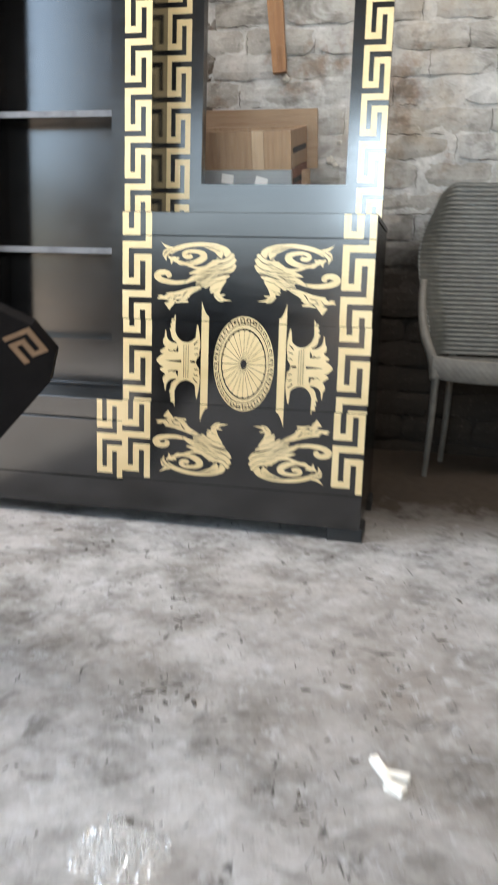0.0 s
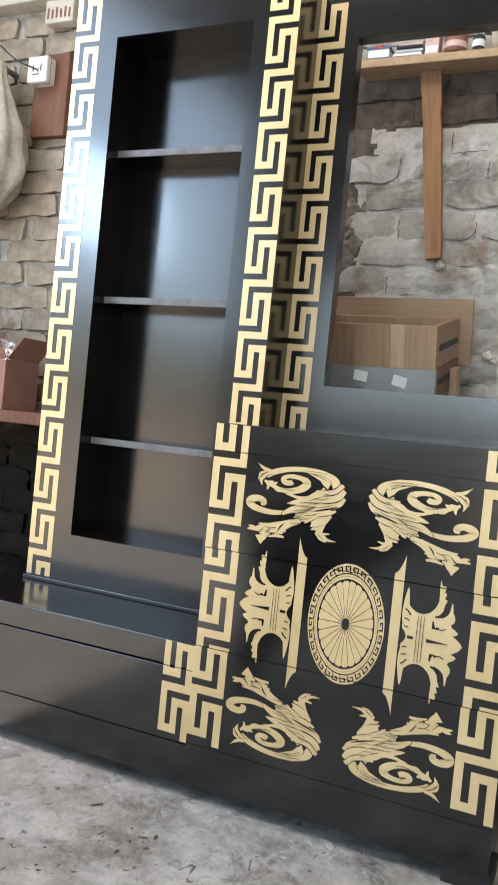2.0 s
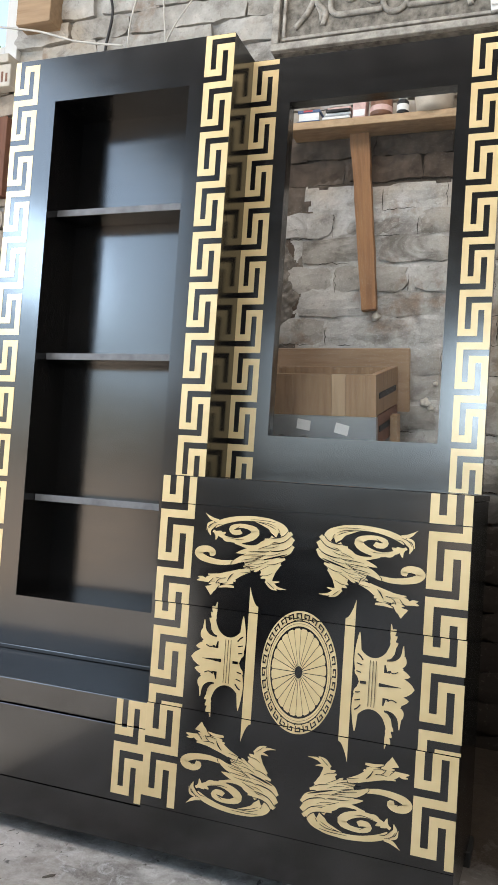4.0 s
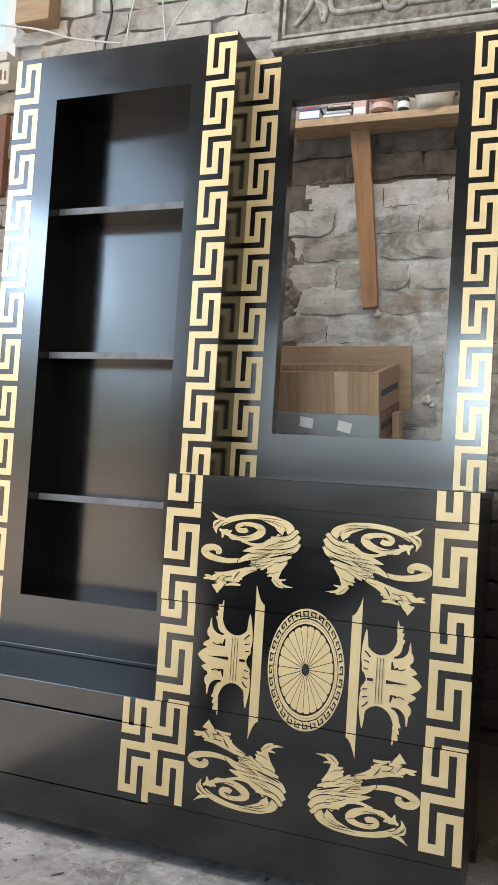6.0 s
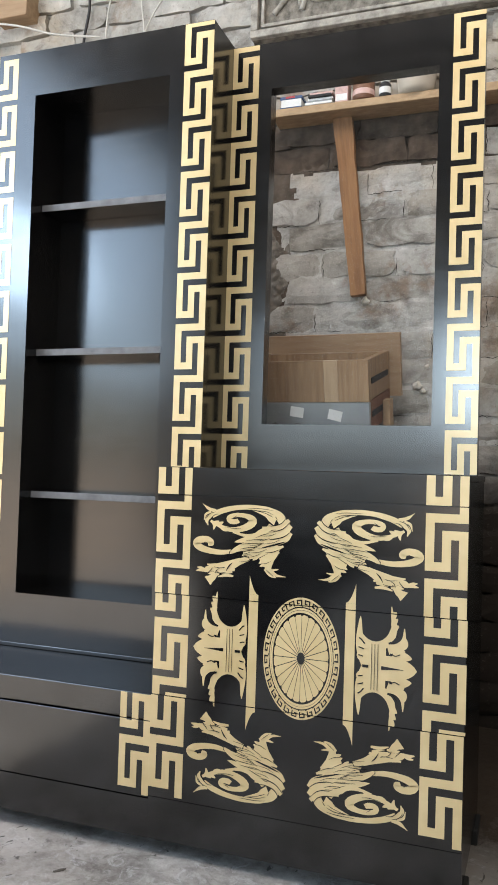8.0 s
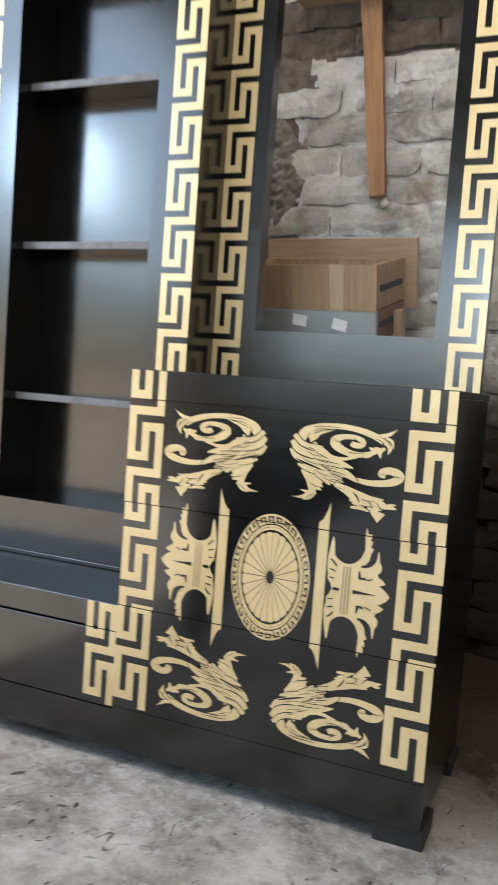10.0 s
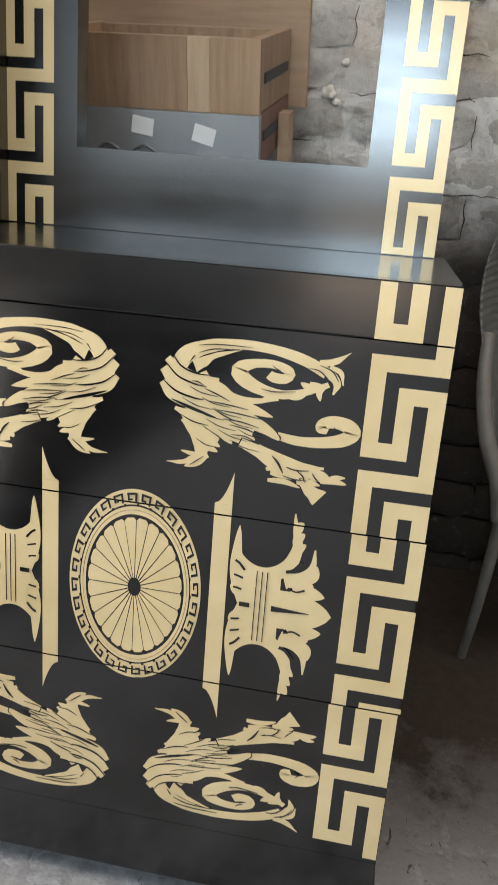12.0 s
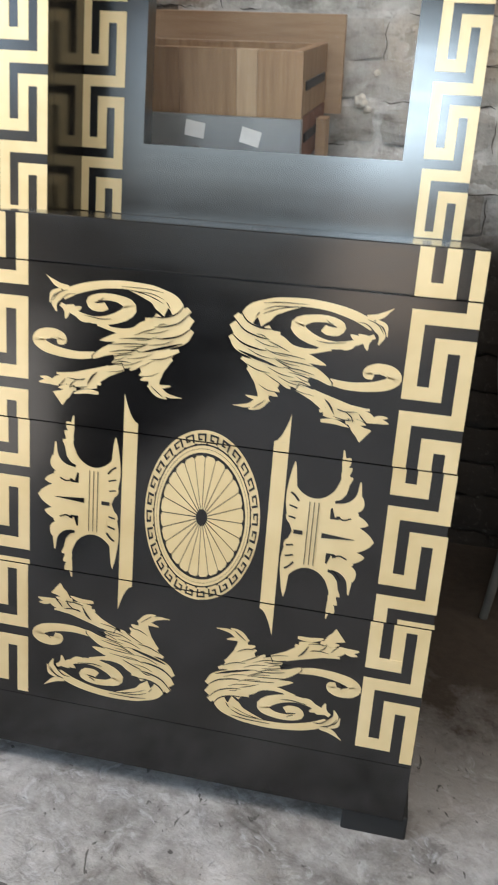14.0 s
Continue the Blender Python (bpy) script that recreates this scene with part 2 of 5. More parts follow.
def dusty_glass():
    m = glass_mat("dusty_glass")
    m.node_tree.nodes["Principled BSDF"].inputs["IOR"].default_value = 1.06
    n, l = m.node_tree.nodes, m.node_tree.links
    dust, mx = n.new("ShaderNodeBsdfDiffuse"), n.new("ShaderNodeMixShader")
    dust.inputs["Color"].default_value = (0.8, 0.78, 0.74, 1)
    f = ramp(m, noise_tex(m, 7, 6), [(0.3, (0.001, 0.001, 0.001)), (0.75, (0.006, 0.006, 0.006))])
    l.new(f, mx.inputs[0])
    l.new(n["Principled BSDF"].outputs[0], mx.inputs[1])
    l.new(dust.outputs[0], mx.inputs[2])
    l.new(mx.outputs[0], n["Material Output"].inputs["Surface"])
    return m


DUSTY = dusty_glass()
FILM = glass_mat("clear_plastic", 0.08)
WRAP = glass_mat("crinkled_wrap", 0.04)
WRAP.node_tree.nodes["Principled BSDF"].inputs["Transmission Weight"].default_value = 0.88
MATTE = plain("dull_black_paint", (0.007, 0.006, 0.006), 0.7, 25, 0.3, spec=0.08)
# mortar of the same band, coloured dark for the shade on it
SHADED_MORTAR = plain("shaded_mortar", (0.105, 0.085, 0.068), 0.95, 30, 0.4, spec=0.1, bumps=0.4)


# ---- mesh helpers ----
def put(name, bm, mat, parent=None, label="", smooth=False):
    bmesh.ops.recalc_face_normals(bm, faces=bm.faces[:])
    me = bpy.data.meshes.new(name)
    bm.to_mesh(me)
    bm.free()
    for p in me.polygons:
        p.use_smooth = smooth
    me.materials.append(mat)
    ob = new(name, me)
    if parent:
        ob.parent = parent
    if label:
        ob["label"] = label
    return ob


part = put


def thing(name, label, category, group="", kind="", at=None):
    ob = new(name)
    if at is not None:
        ob.matrix_world = at
    return tagged(ob, label, category, group, kind)


def slab(bm, x0, x1, y0, y1, z0, z1, bevel=0.0):
    r = bmesh.ops.create_cube(bm, size=1)
    vs = r["verts"]
    for v in vs:
        v.co = ((x0 + x1) / 2 + v.co.x * (x1 - x0), (y0 + y1) / 2 + v.co.y * (y1 - y0), (z0 + z1) / 2 + v.co.z * (z1 - z0))
    if bevel:
        es = list({e for v in vs for e in v.link_edges})
        bmesh.ops.bevel(bm, geom=es, offset=bevel, segments=2, profile=0.5, affect='EDGES')
    return bm


def block(x0, x1, y0, y1, z0, z1, bevel=0.0):
    return slab(bmesh.new(), x0, x1, y0, y1, z0, z1, bevel)


def spline(points, n=28):
    """A smooth line through the points."""
    p = [Vector(q) for q in points]
    p = [2 * p[0] - p[1]] + p + [2 * p[-1] - p[-2]]
    out = []
    for i in range(1, len(p) - 2):
        a, b, c, d = p[i - 1:i + 3]
        m = max(2, n // (len(p) - 3))
        for k in range(m):
            t = k / m
            out.append(0.5 * ((2 * b) + (c - a) * t + (2 * a - 5 * b + 4 * c - d) * t * t + (3 * b - a - 3 * c + d) * t ** 3))
    return out + [p[-2]]


def tube(bm, points, radius, sides=8, taper=None):
    rings = []
    for i, q in enumerate(points):
        d = (points[min(i + 1, len(points) - 1)] - points[max(i - 1, 0)]).normalized()
        u = d.cross(Vector((0.31, 0.2, 0.93))).normalized()
        w = d.cross(u)
        r = radius if taper is None else taper(i / (len(points) - 1))
        rings.append([bm.verts.new(q + r * (math.cos(a) * u + math.sin(a) * w)) for a in [2 * math.pi * k / sides for k in range(sides)]])
    for a, b in zip(rings, rings[1:]):
        for k in range(sides):
            bm.faces.new((a[k], a[(k + 1) % sides], b[(k + 1) % sides], b[k]))
    bm.faces.new(rings[0][::-1])
    bm.faces.new(rings[-1])


def lathe(bm, profile, at, sides=24):
    """Turns (radius, height) pairs about the upright through at."""
    rings = [[bm.verts.new((at[0] + r * math.cos(2 * math.pi * k / sides), at[1] + r * math.sin(2 * math.pi * k / sides), at[2] + h))
              for k in range(sides)] for r, h in profile]
    for a, b in zip(rings, rings[1:]):
        for k in range(sides):
            bm.faces.new((a[k], a[(k + 1) % sides], b[(k + 1) % sides], b[k]))
    bm.faces.new(rings[0])
    bm.faces.new(rings[-1][::-1])


FOIL = 0.0003
LAYER = [0]


def foil_face(y):
    """Each piece of foil lies a hair above the one before."""
    LAYER[0] = (LAYER[0] + 1) % 60
    return y - FOIL - 0.00001 * LAYER[0]


def foil_quad(bm, a, b, c, d, y):
    """A flat piece of foil with four corners (x, z), lying on the face at y."""
    h = foil_face(y)
    f = [bm.verts.new((p[0], h, p[1])) for p in (a, b, c, d)]
    g = [bm.verts.new((p[0], y, p[1])) for p in (a, b, c, d)]
    bm.faces.new(f)
    for i in range(4):
        bm.faces.new((f[i], f[(i + 1) % 4], g[(i + 1) % 4], g[i]))


def foil_ribbon(bm, line, width, y, place=lambda u, v: (u, v)):
    """A foil band along a line of (u, v), width(t) wide from its start to its end."""
    n = len(line)
    left, right = [], []
    for i, q in enumerate(line):
        d = line[min(i + 1, n - 1)] - line[max(i - 1, 0)]
        d = Vector((d.x, d.y)).normalized()
        s = Vector((-d.y, d.x)) * width(i / (n - 1)) / 2
        left.append(place(q.x + s.x, q.y + s.y))
        right.append(place(q.x - s.x, q.y - s.y))
    h = foil_face(y)
    top = [[bm.verts.new((p[0], h, p[1])) for p in side] for side in (left, right)]
    low = [[bm.verts.new((p[0], y, p[1])) for p in side] for side in (left, right)]
    for i in range(n - 1):
        bm.faces.new((top[0][i], top[0][i + 1], top[1][i + 1], top[1][i]))
        for s in (0, 1):
            bm.faces.new((top[s][i], top[s][i + 1], low[s][i + 1], low[s][i]))


def cut_at(bm, seams, half=0.0008):
    """Opens the foil where the drawer joints run behind it."""
    for z in seams:
        for s in (-half, half):
            bmesh.ops.bisect_plane(bm, geom=bm.verts[:] + bm.edges[:] + bm.faces[:], plane_co=(0, 0, z + s), plane_no=(0, 0, 1))
        gone = [f for f in bm.faces if abs(f.calc_center_median().z - z) < half * 0.98]
        bmesh.ops.delete(bm, geom=gone, context='FACES')


def key_band(x0, x1, z0, z1, y, start, period, seams=(), g=0.0143, slips=()):
    """An upright meander band: one unbroken stroke that folds back on itself in every period."""
    bm = bmesh.new()
    w = x1 - x0
    cols = (x0, x0 + g * w / 0.0675), ((x0 + x1) / 2 - g * w / 0.135, (x0 + x1) / 2 + g * w / 0.135), (x1 - g * w / 0.0675, x1)
    gap = 0.0125

    def rect(a, b, lo, hi):
        lo, hi = max(lo, z0), min(hi, z1)
        if hi - lo > 0.001:
            foil_quad(bm, (a, lo), (b, lo), (b, hi), (a, hi), y)

    k = math.ceil((z1 - start) / period) + 1
    top = start + k * period
    while top > z0:
        low = top - period
        if top - g > z0:
            rect(x0, x1, top - g, top)                              # cross bar
        rect(*cols[0], low + gap, top - g)                          # down the near edge
        rect(cols[0][1], cols[1][1], low + gap, low + gap + g)      # foot bar
        rect(*cols[1], low + gap + g, top - g - gap)                # up the middle
        rect(cols[1][1], x1, top - 2 * g - gap, top - g - gap)      # head bar
        rect(*cols[2], low, top - 2 * g - gap)                      # down the far edge
        top = low
    cut_at(bm, seams)
    if slips:
        for v in bm.verts:
            v.co.x += slips[sum(v.co.z < z for z in seams)]
    return bm


# ---- the shell of the workshop ----
def floor_height(x, y):
    rise = min(1, max(0, (y - 1.95) / 0.4))
    return FLOOR + 0.045 * rise * rise * (3 - 2 * rise) + 0.006 * noise.noise((x * 2.1, y * 2.1, 0)) * (0 if y > 1.6 and x < 0.06 else 1) + 0.0025 * noise.noise((x * 9, y * 9, 3))


X0, X1, Y0, Y1, Z1 = -2.5, 2.1, -3.0, 2.62, 3.0
bm = bmesh.new()
NX, NY = 190, 230
grid = [[bm.verts.new((X0 + (X1 - X0) * i / NX, Y0 + (Y1 - Y0) * j / NY, floor_height(X0 + (X1 - X0) * i / NX, Y0 + (Y1 - Y0) * j / NY)))
         for i in range(NX + 1)] for j in range(NY + 1)]
for j in range(NY):
    for i in range(NX):
        bm.faces.new((grid[j][i], grid[j][i + 1], grid[j + 1][i + 1], grid[j + 1][i]))
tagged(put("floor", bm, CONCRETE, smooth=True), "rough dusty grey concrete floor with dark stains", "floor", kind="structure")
tagged(put("ground", block(-150, 150, -150, 150, -0.3, -0.03), plain("pale_earth", (0.46, 0.37, 0.28), 0.95, 2, 0.25)),
       "pale dry earth outside the workshop", "ground", kind="structure")

WIN = (-2.35, -1.625, 2.075, 2.75)
wall_north = tagged(new("wall_north"), "old whitewashed brick wall with dirty open joints", "wall", kind="structure")
bm = bmesh.new()
for a, b, lo, hi in ((X0, WIN[0], -0.1, Z1), (WIN[0], WIN[1], -0.1, WIN[2]), (WIN[0], WIN[1], WIN[3], Z1), (WIN[1], X1, -0.1, Z1)):
    slab(bm, a, b, 2.6245, 2.85, lo, hi)
# smears of mortar and limewash over the joints, hollow in places and deep-raked above the cabinets
MX, MZ = 330, 240


def smear_depth(i, j, z):
    fine = 0.0022 * noise.noise((i * 0.11, j * 0.13, 7)) + 0.0020 * noise.noise((i * 0.5, j * 0.5, 2))
    hollow = 0.009 * max(0.0, noise.noise((i * 0.045, j * 0.05, 4)) - 0.05)
    raked = 0.010 * min(1.0, max(0.0, (z - 1.54) / 0.10)) + 0.012 * min(1.0, max(0.0, (z - 1.78) / 0.08))
    return min(2.6115 + 0.012, 2.6050 + fine + hollow + raked)


smear = [[bm.verts.new((-1.56 + 2.26 * i / MX, smear_depth(i, j, 0.55 + 1.85 * j / MZ), 0.55 + 1.85 * j / MZ)) for i in range(MX + 1)] for j in range(MZ + 1)]
# mortar faces under the shelf and beside the tower, painted as shaded
shaded = bmesh.new()
for j in range(MZ):
    for i in range(MX):
        q = (smear[j][i], smear[j][i + 1], smear[j + 1][i + 1], smear[j + 1][i])
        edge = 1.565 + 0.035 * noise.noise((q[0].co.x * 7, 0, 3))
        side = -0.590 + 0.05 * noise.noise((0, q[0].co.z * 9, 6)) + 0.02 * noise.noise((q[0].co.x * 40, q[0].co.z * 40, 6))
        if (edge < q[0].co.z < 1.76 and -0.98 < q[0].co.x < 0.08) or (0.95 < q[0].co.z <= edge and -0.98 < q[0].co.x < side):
            shaded.faces.new([shaded.verts.new(v.co) for v in q])
        else:
            bm.faces.new(q)
bmesh.ops.remove_doubles(shaded, verts=shaded.verts[:], dist=0.0001)
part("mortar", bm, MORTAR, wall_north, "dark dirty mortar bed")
part("mortar", shaded, SHADED_MORTAR, wall_north, "bare mortar under the wall shelf, darkened for shade")
bm = bmesh.new()
slab(bm, X0 - 0.2, X0, SIDE[1], 2.85, -0.1, Z1)
slab(bm, X0 - 0.2, X0, SIDE[0], SIDE[1], SIDE[3], Z1)
slab(bm, X0 - 0.2, X0, SIDE[0], SIDE[1], -0.1, SIDE[2])
slab(bm, X0 - 0.2, X0, Y0, SIDE[0], -0.1, Z1)
tagged(put("wall_west", bm, PLASTER), "rough grey plastered wall with a wide gap", "wall", kind="structure")
tagged(put("wall_east", block(X1, X1 + 0.2, Y0, 2.85, -0.1, Z1), PLASTER), "rough grey plastered side wall", "wall", kind="structure")
bm = bmesh.new()
slab(bm, X0 - 0.2, HATCH[0], Y0 - 0.2, Y0, -0.1, Z1)
slab(bm, HATCH[0], HATCH[1], Y0 - 0.2, Y0, -0.1, HATCH[2])
slab(bm, HATCH[0], HATCH[1], Y0 - 0.2, Y0, HATCH[3], Z1)
slab(bm, HATCH[1], DOOR[0], Y0 - 0.2, Y0, -0.1, Z1)
slab(bm, DOOR[1], X1 + 0.2, Y0 - 0.2, Y0, -0.1, Z1)
slab(bm, DOOR[0], DOOR[1], Y0 - 0.2, Y0, DOOR[3], Z1)
tagged(put("wall_south", bm, PLASTER), "plastered end wall with a doorway and a wide window opening", "wall", kind="structure")
bm = bmesh.new()
slab(bm, X0 - 0.2, X1 + 0.2, BAY[3], 2.85, Z1, Z1 + 0.1)
slab(bm, X0 - 0.2, X1 + 0.2, Y0 - 0.2, BAY[2], Z1, Z1 + 0.1)
slab(bm, X0 - 0.2, BAY[0], BAY[2], BAY[3], Z1, Z1 + 0.1)
slab(bm, BAY[1], X1 + 0.2, BAY[2], BAY[3], Z1, Z1 + 0.1)
tagged(put("ceiling", bm, SHED), "sooty dark roof sheeting with a bay for the added fill lamp", "ceiling", kind="structure")
# opaque slab added above the fill lamp to shut the bay
tagged(put("skylight", block(BAY[0], BAY[1], BAY[2], BAY[3], Z1 + 0.02, Z1 + 0.03), WHITE), "unseen white slab added to close the roof bay", "skylight", kind="structure")

# ---- cabinet pieces ----
F = 1.741           # front of the low units
CX0, CX1, CT = -0.537, 0.006, 0.722
SEAMS = (0.672, 0.495, 0.315, 0.135)
DRAWER_SLIP = (0.0, 0.0, 0.0016, -0.0006, -0.0006)      # how far each front sits out of line, top rail first
TX0, TX1, TY, TB, TT = -1.100, -0.547, 1.950, 0.314, 1.660
FX0, FX1, FY, FT = -0.5455, -0.007, 2.063, 1.655


def scroll_figure(bm, cuts, place, y):
    """A winged scroll: feathered shoulder, horned crest, volute, curling tail and a leafy sprig; cuts takes the dark lines cut in it."""
    def band(points, widths, n=36):
        def width(t):
            k = min(int(t * (len(widths) - 1)), len(widths) - 2)
            f = t * (len(widths) - 1) - k
            f = f * f * (3 - 2 * f)
            return widths[k] * (1 - f) + widths[k + 1] * f
        foil_ribbon(bm, spline([(*p, 0) for p in points], n), width, y, place)

    def line(points, w=0.0013):
        foil_ribbon(cuts, spline([(*p, 0) for p in points], 12), lambda t: w * (0.25 + 0.75 * math.sin(math.pi * t)), y - 0.0007, place)

    def leaf(a, b, w, sag=0.0):
        mid = ((a[0] + b[0]) / 2 - sag * (b[1] - a[1]), (a[1] + b[1]) / 2 + sag * (b[0] - a[0]))
        foil_ribbon(bm, spline([(*p, 0) for p in (a, mid, b)], 12), lambda t: 0.0006 + w * math.sin(math.pi * min(1, 0.15 + 0.85 * t)) ** 0.75, y, place)

    # crest from the shoulder to the horned head
    band(((0.0444, 0.2215), (0.0510, 0.2340), (0.0644, 0.2420), (0.0814, 0.2470), (0.1031, 0.2487), (0.1274, 0.2463), (0.1498, 0.2401), (0.1669, 0.2315)), (0.0136, 0.0150, 0.0118, 0.0086, 0.0082, 0.0095, 0.0100))
    band(((0.0582, 0.2264), (0.0656, 0.2295), (0.0758, 0.2365), (0.0970, 0.2438)), (0.0136, 0.0091, 0.0045, 0.0009))
    band(((0.1544, 0.2375), (0.1680, 0.2317), (0.1757, 0.2236), (0.1735, 0.2136)), (0.0077, 0.0082, 0.0064, 0.0018))
    band(((0.1686, 0.2372), (0.1777, 0.2333), (0.1808, 0.2224)), (0.0041, 0.0041, 0.0011))
    band(((0.1607, 0.2395), (0.1725, 0.2426), (0.1841, 0.2513)), (0.0059, 0.0055, 0.0007))
    line(((0.1525, 0.2344), (0.1613, 0.2329), (0.1697, 0.2242), (0.1717, 0.2149)), 0.0011)
    line(((0.1609, 0.2381), (0.1711, 0.2339), (0.1773, 0.2249)), 0.0011)
    line(((0.0620, 0.2446), (0.0793, 0.2468), (0.1055, 0.2470)), 0.0009)
    line(((0.0616, 0.2375), (0.0753, 0.2424), (0.0992, 0.2435)), 0.0009)
    line(((0.0547, 0.2285), (0.0576, 0.2335), (0.0590, 0.2348)), 0.0009)
    # volute that curls in from the jaw
    band(((0.1693, 0.2218), (0.1543, 0.2141), (0.1351, 0.2084), (0.1175, 0.2101), (0.1028, 0.2165), (0.0962, 0.2237), (0.0983, 0.2291), (0.1089, 0.2335), (0.1230, 0.2344), (0.1342, 0.2314), (0.1378, 0.2273), (0.1339, 0.2226), (0.1251, 0.2227), (0.1205, 0.2251)), (0.0045, 0.0059, 0.0077, 0.0100, 0.0127, 0.0141, 0.0118, 0.0077, 0.0073, 0.0077, 0.0082, 0.0086, 0.0091, 0.0077))
    leaf((0.1606, 0.2166), (0.1467, 0.2210), 0.0059, 0.08)
    leaf((0.1647, 0.2194), (0.1540, 0.2222), 0.0045, 0.08)
    leaf((0.1671, 0.2216), (0.1637, 0.2065), 0.0050, -0.20)
    leaf((0.1522, 0.2130), (0.1387, 0.2055), 0.0050, 0.08)
    line(((0.1152, 0.2117), (0.1262, 0.2104), (0.1435, 0.2126)), 0.0009)
    line(((0.1299, 0.2298), (0.1266, 0.2307), (0.1231, 0.2335)), 0.0009)
    # lid under the volute
    band(((0.0695, 0.2144), (0.0827, 0.2090), (0.0920, 0.2023), (0.1076, 0.1996), (0.1301, 0.2037)), (0.0059, 0.0055, 0.0050, 0.0055, 0.0023))
    leaf((0.1162, 0.2011), (0.1299, 0.2056), 0.0036, 0.08)
    # solid breast and thigh under the feathers
    band(((0.0470, 0.2130), (0.0610, 0.2020), (0.0770, 0.1900), (0.0950, 0.1790), (0.1120, 0.1725)), (0.018, 0.034, 0.040, 0.030, 0.010))
    band(((0.0600, 0.1850), (0.0690, 0.1690), (0.0700, 0.1480)), (0.024, 0.026, 0.010))
    # shoulder feathers
    band(((0.0354, 0.2297), (0.0444, 0.2215), (0.0593, 0.2146), (0.0800, 0.2150)), (0.0068, 0.0105, 0.0100, 0.0032))
    band(((0.0325, 0.2208), (0.0422, 0.2106), (0.0602, 0.2040), (0.0854, 0.2029)), (0.0073, 0.0114, 0.0109, 0.0045))
    band(((0.0321, 0.2084), (0.0422, 0.1975), (0.0614, 0.1910), (0.0866, 0.1899)), (0.0068, 0.0118, 0.0114, 0.0068))
    band(((0.0622, 0.2185), (0.0704, 0.2050), (0.0842, 0.1920)), (0.0150, 0.0191, 0.0136))
    line(((0.0395, 0.2353), (0.0475, 0.2242), (0.0611, 0.2188), (0.0753, 0.2186)), 0.0015)
    line(((0.0334, 0.2276), (0.0450, 0.2149), (0.0597, 0.2092), (0.0701, 0.2078)), 0.0015)
    line(((0.0319, 0.2107), (0.0441, 0.2010), (0.0598, 0.1963), (0.0686, 0.1958)), 0.0018)
    line(((0.0409, 0.1931), (0.0585, 0.1867), (0.0791, 0.1806)), 0.0030)
    line(((0.0573, 0.2120), (0.0628, 0.2114), (0.0674, 0.2090)), 0.0009)
    line(((0.0688, 0.2060), (0.0789, 0.2022), (0.0903, 0.1969)), 0.0011)
    # breast feathers
    leaf((0.0661, 0.1998), (0.1082, 0.1925), 0.0091, 0.08)
    leaf((0.0690, 0.1917), (0.1266, 0.1871), 0.0105, 0.08)
    leaf((0.0784, 0.1843), (0.1225, 0.1786), 0.0100, 0.08)
    leaf((0.0851, 0.1826), (0.1343, 0.1688), 0.0118, 0.08)
    leaf((0.0814, 0.1746), (0.1134, 0.1639), 0.0105, 0.08)
    leaf((0.1072, 0.1788), (0.1341, 0.1664), 0.0077, 0.08)
    band(((0.0639, 0.1877), (0.0807, 0.1822), (0.0991, 0.1721)), (0.0091, 0.0150, 0.0091))
    line(((0.0730, 0.1952), (0.0884, 0.1937), (0.1061, 0.1913)), 0.0011)
    line(((0.0802, 0.1881), (0.0978, 0.1867), (0.1177, 0.1839)), 0.0011)
    line(((0.0853, 0.1802), (0.1006, 0.1794), (0.1163, 0.1757)), 0.0011)
    line(((0.0912, 0.1756), (0.1056, 0.1732), (0.1191, 0.1681)), 0.0011)
    line(((0.0931, 0.1667), (0.1040, 0.1666), (0.1130, 0.1634)), 0.0011)
    line(((0.0758, 0.1888), (0.0872, 0.1828), (0.0963, 0.1794)), 0.0011)
    line(((0.1314, 0.1728), (0.1343, 0.1696), (0.1338, 0.1650)), 0.0011)
    for k in range(5):
        x, v = 0.0560 + 0.0105 * k, 0.2065 - 0.0085 * k
        line(((x, v), (x + 0.010, v - 0.0045), (x + 0.024, v - 0.0065)), 0.0008)
        line(((x - 0.006, v - 0.011), (x + 0.006, v - 0.0165), (x + 0.020, v - 0.0190)), 0.0008)
    # thigh and foot
    band(((0.0438, 0.1852), (0.0615, 0.1779), (0.0818, 0.1704), (0.1011, 0.1627)), (0.0036, 0.0118, 0.0136, 0.0077))
    band(((0.0517, 0.1770), (0.0658, 0.1664), (0.0828, 0.1598)), (0.0077, 0.0173, 0.0114))
    band(((0.0591, 0.1682), (0.0673, 0.1571), (0.0685, 0.1441)), (0.0091, 0.0145, 0.0105))
    leaf((0.0665, 0.1582), (0.0842, 0.1535), 0.0068, 0.08)
    leaf((0.0665, 0.1517), (0.0825, 0.1485), 0.0055, 0.08)
    leaf((0.0822, 0.1657), (0.0943, 0.1578), 0.0059, 0.08)
    line(((0.0482, 0.1802), (0.0607, 0.1743), (0.0733, 0.1724)), 0.0011)
    line(((0.0686, 0.1715), (0.0824, 0.1633), (0.0883, 0.1591)), 0.0009)
    line(((0.0632, 0.1590), (0.0724, 0.1540), (0.0812, 0.1532)), 0.0009)
    band(((0.0735, 0.1458), (0.0638, 0.1401), (0.0523, 0.1346), (0.0388, 0.1336)), (0.0082, 0.0077, 0.0041, 0.0007))
    leaf((0.0724, 0.1421), (0.0544, 0.1310), 0.0055, 0.08)
    leaf((0.0732, 0.1453), (0.0508, 0.1457), 0.0036, 0.08)
    line(((0.0712, 0.1432), (0.0641, 0.1372), (0.0590, 0.1329)), 0.0009)
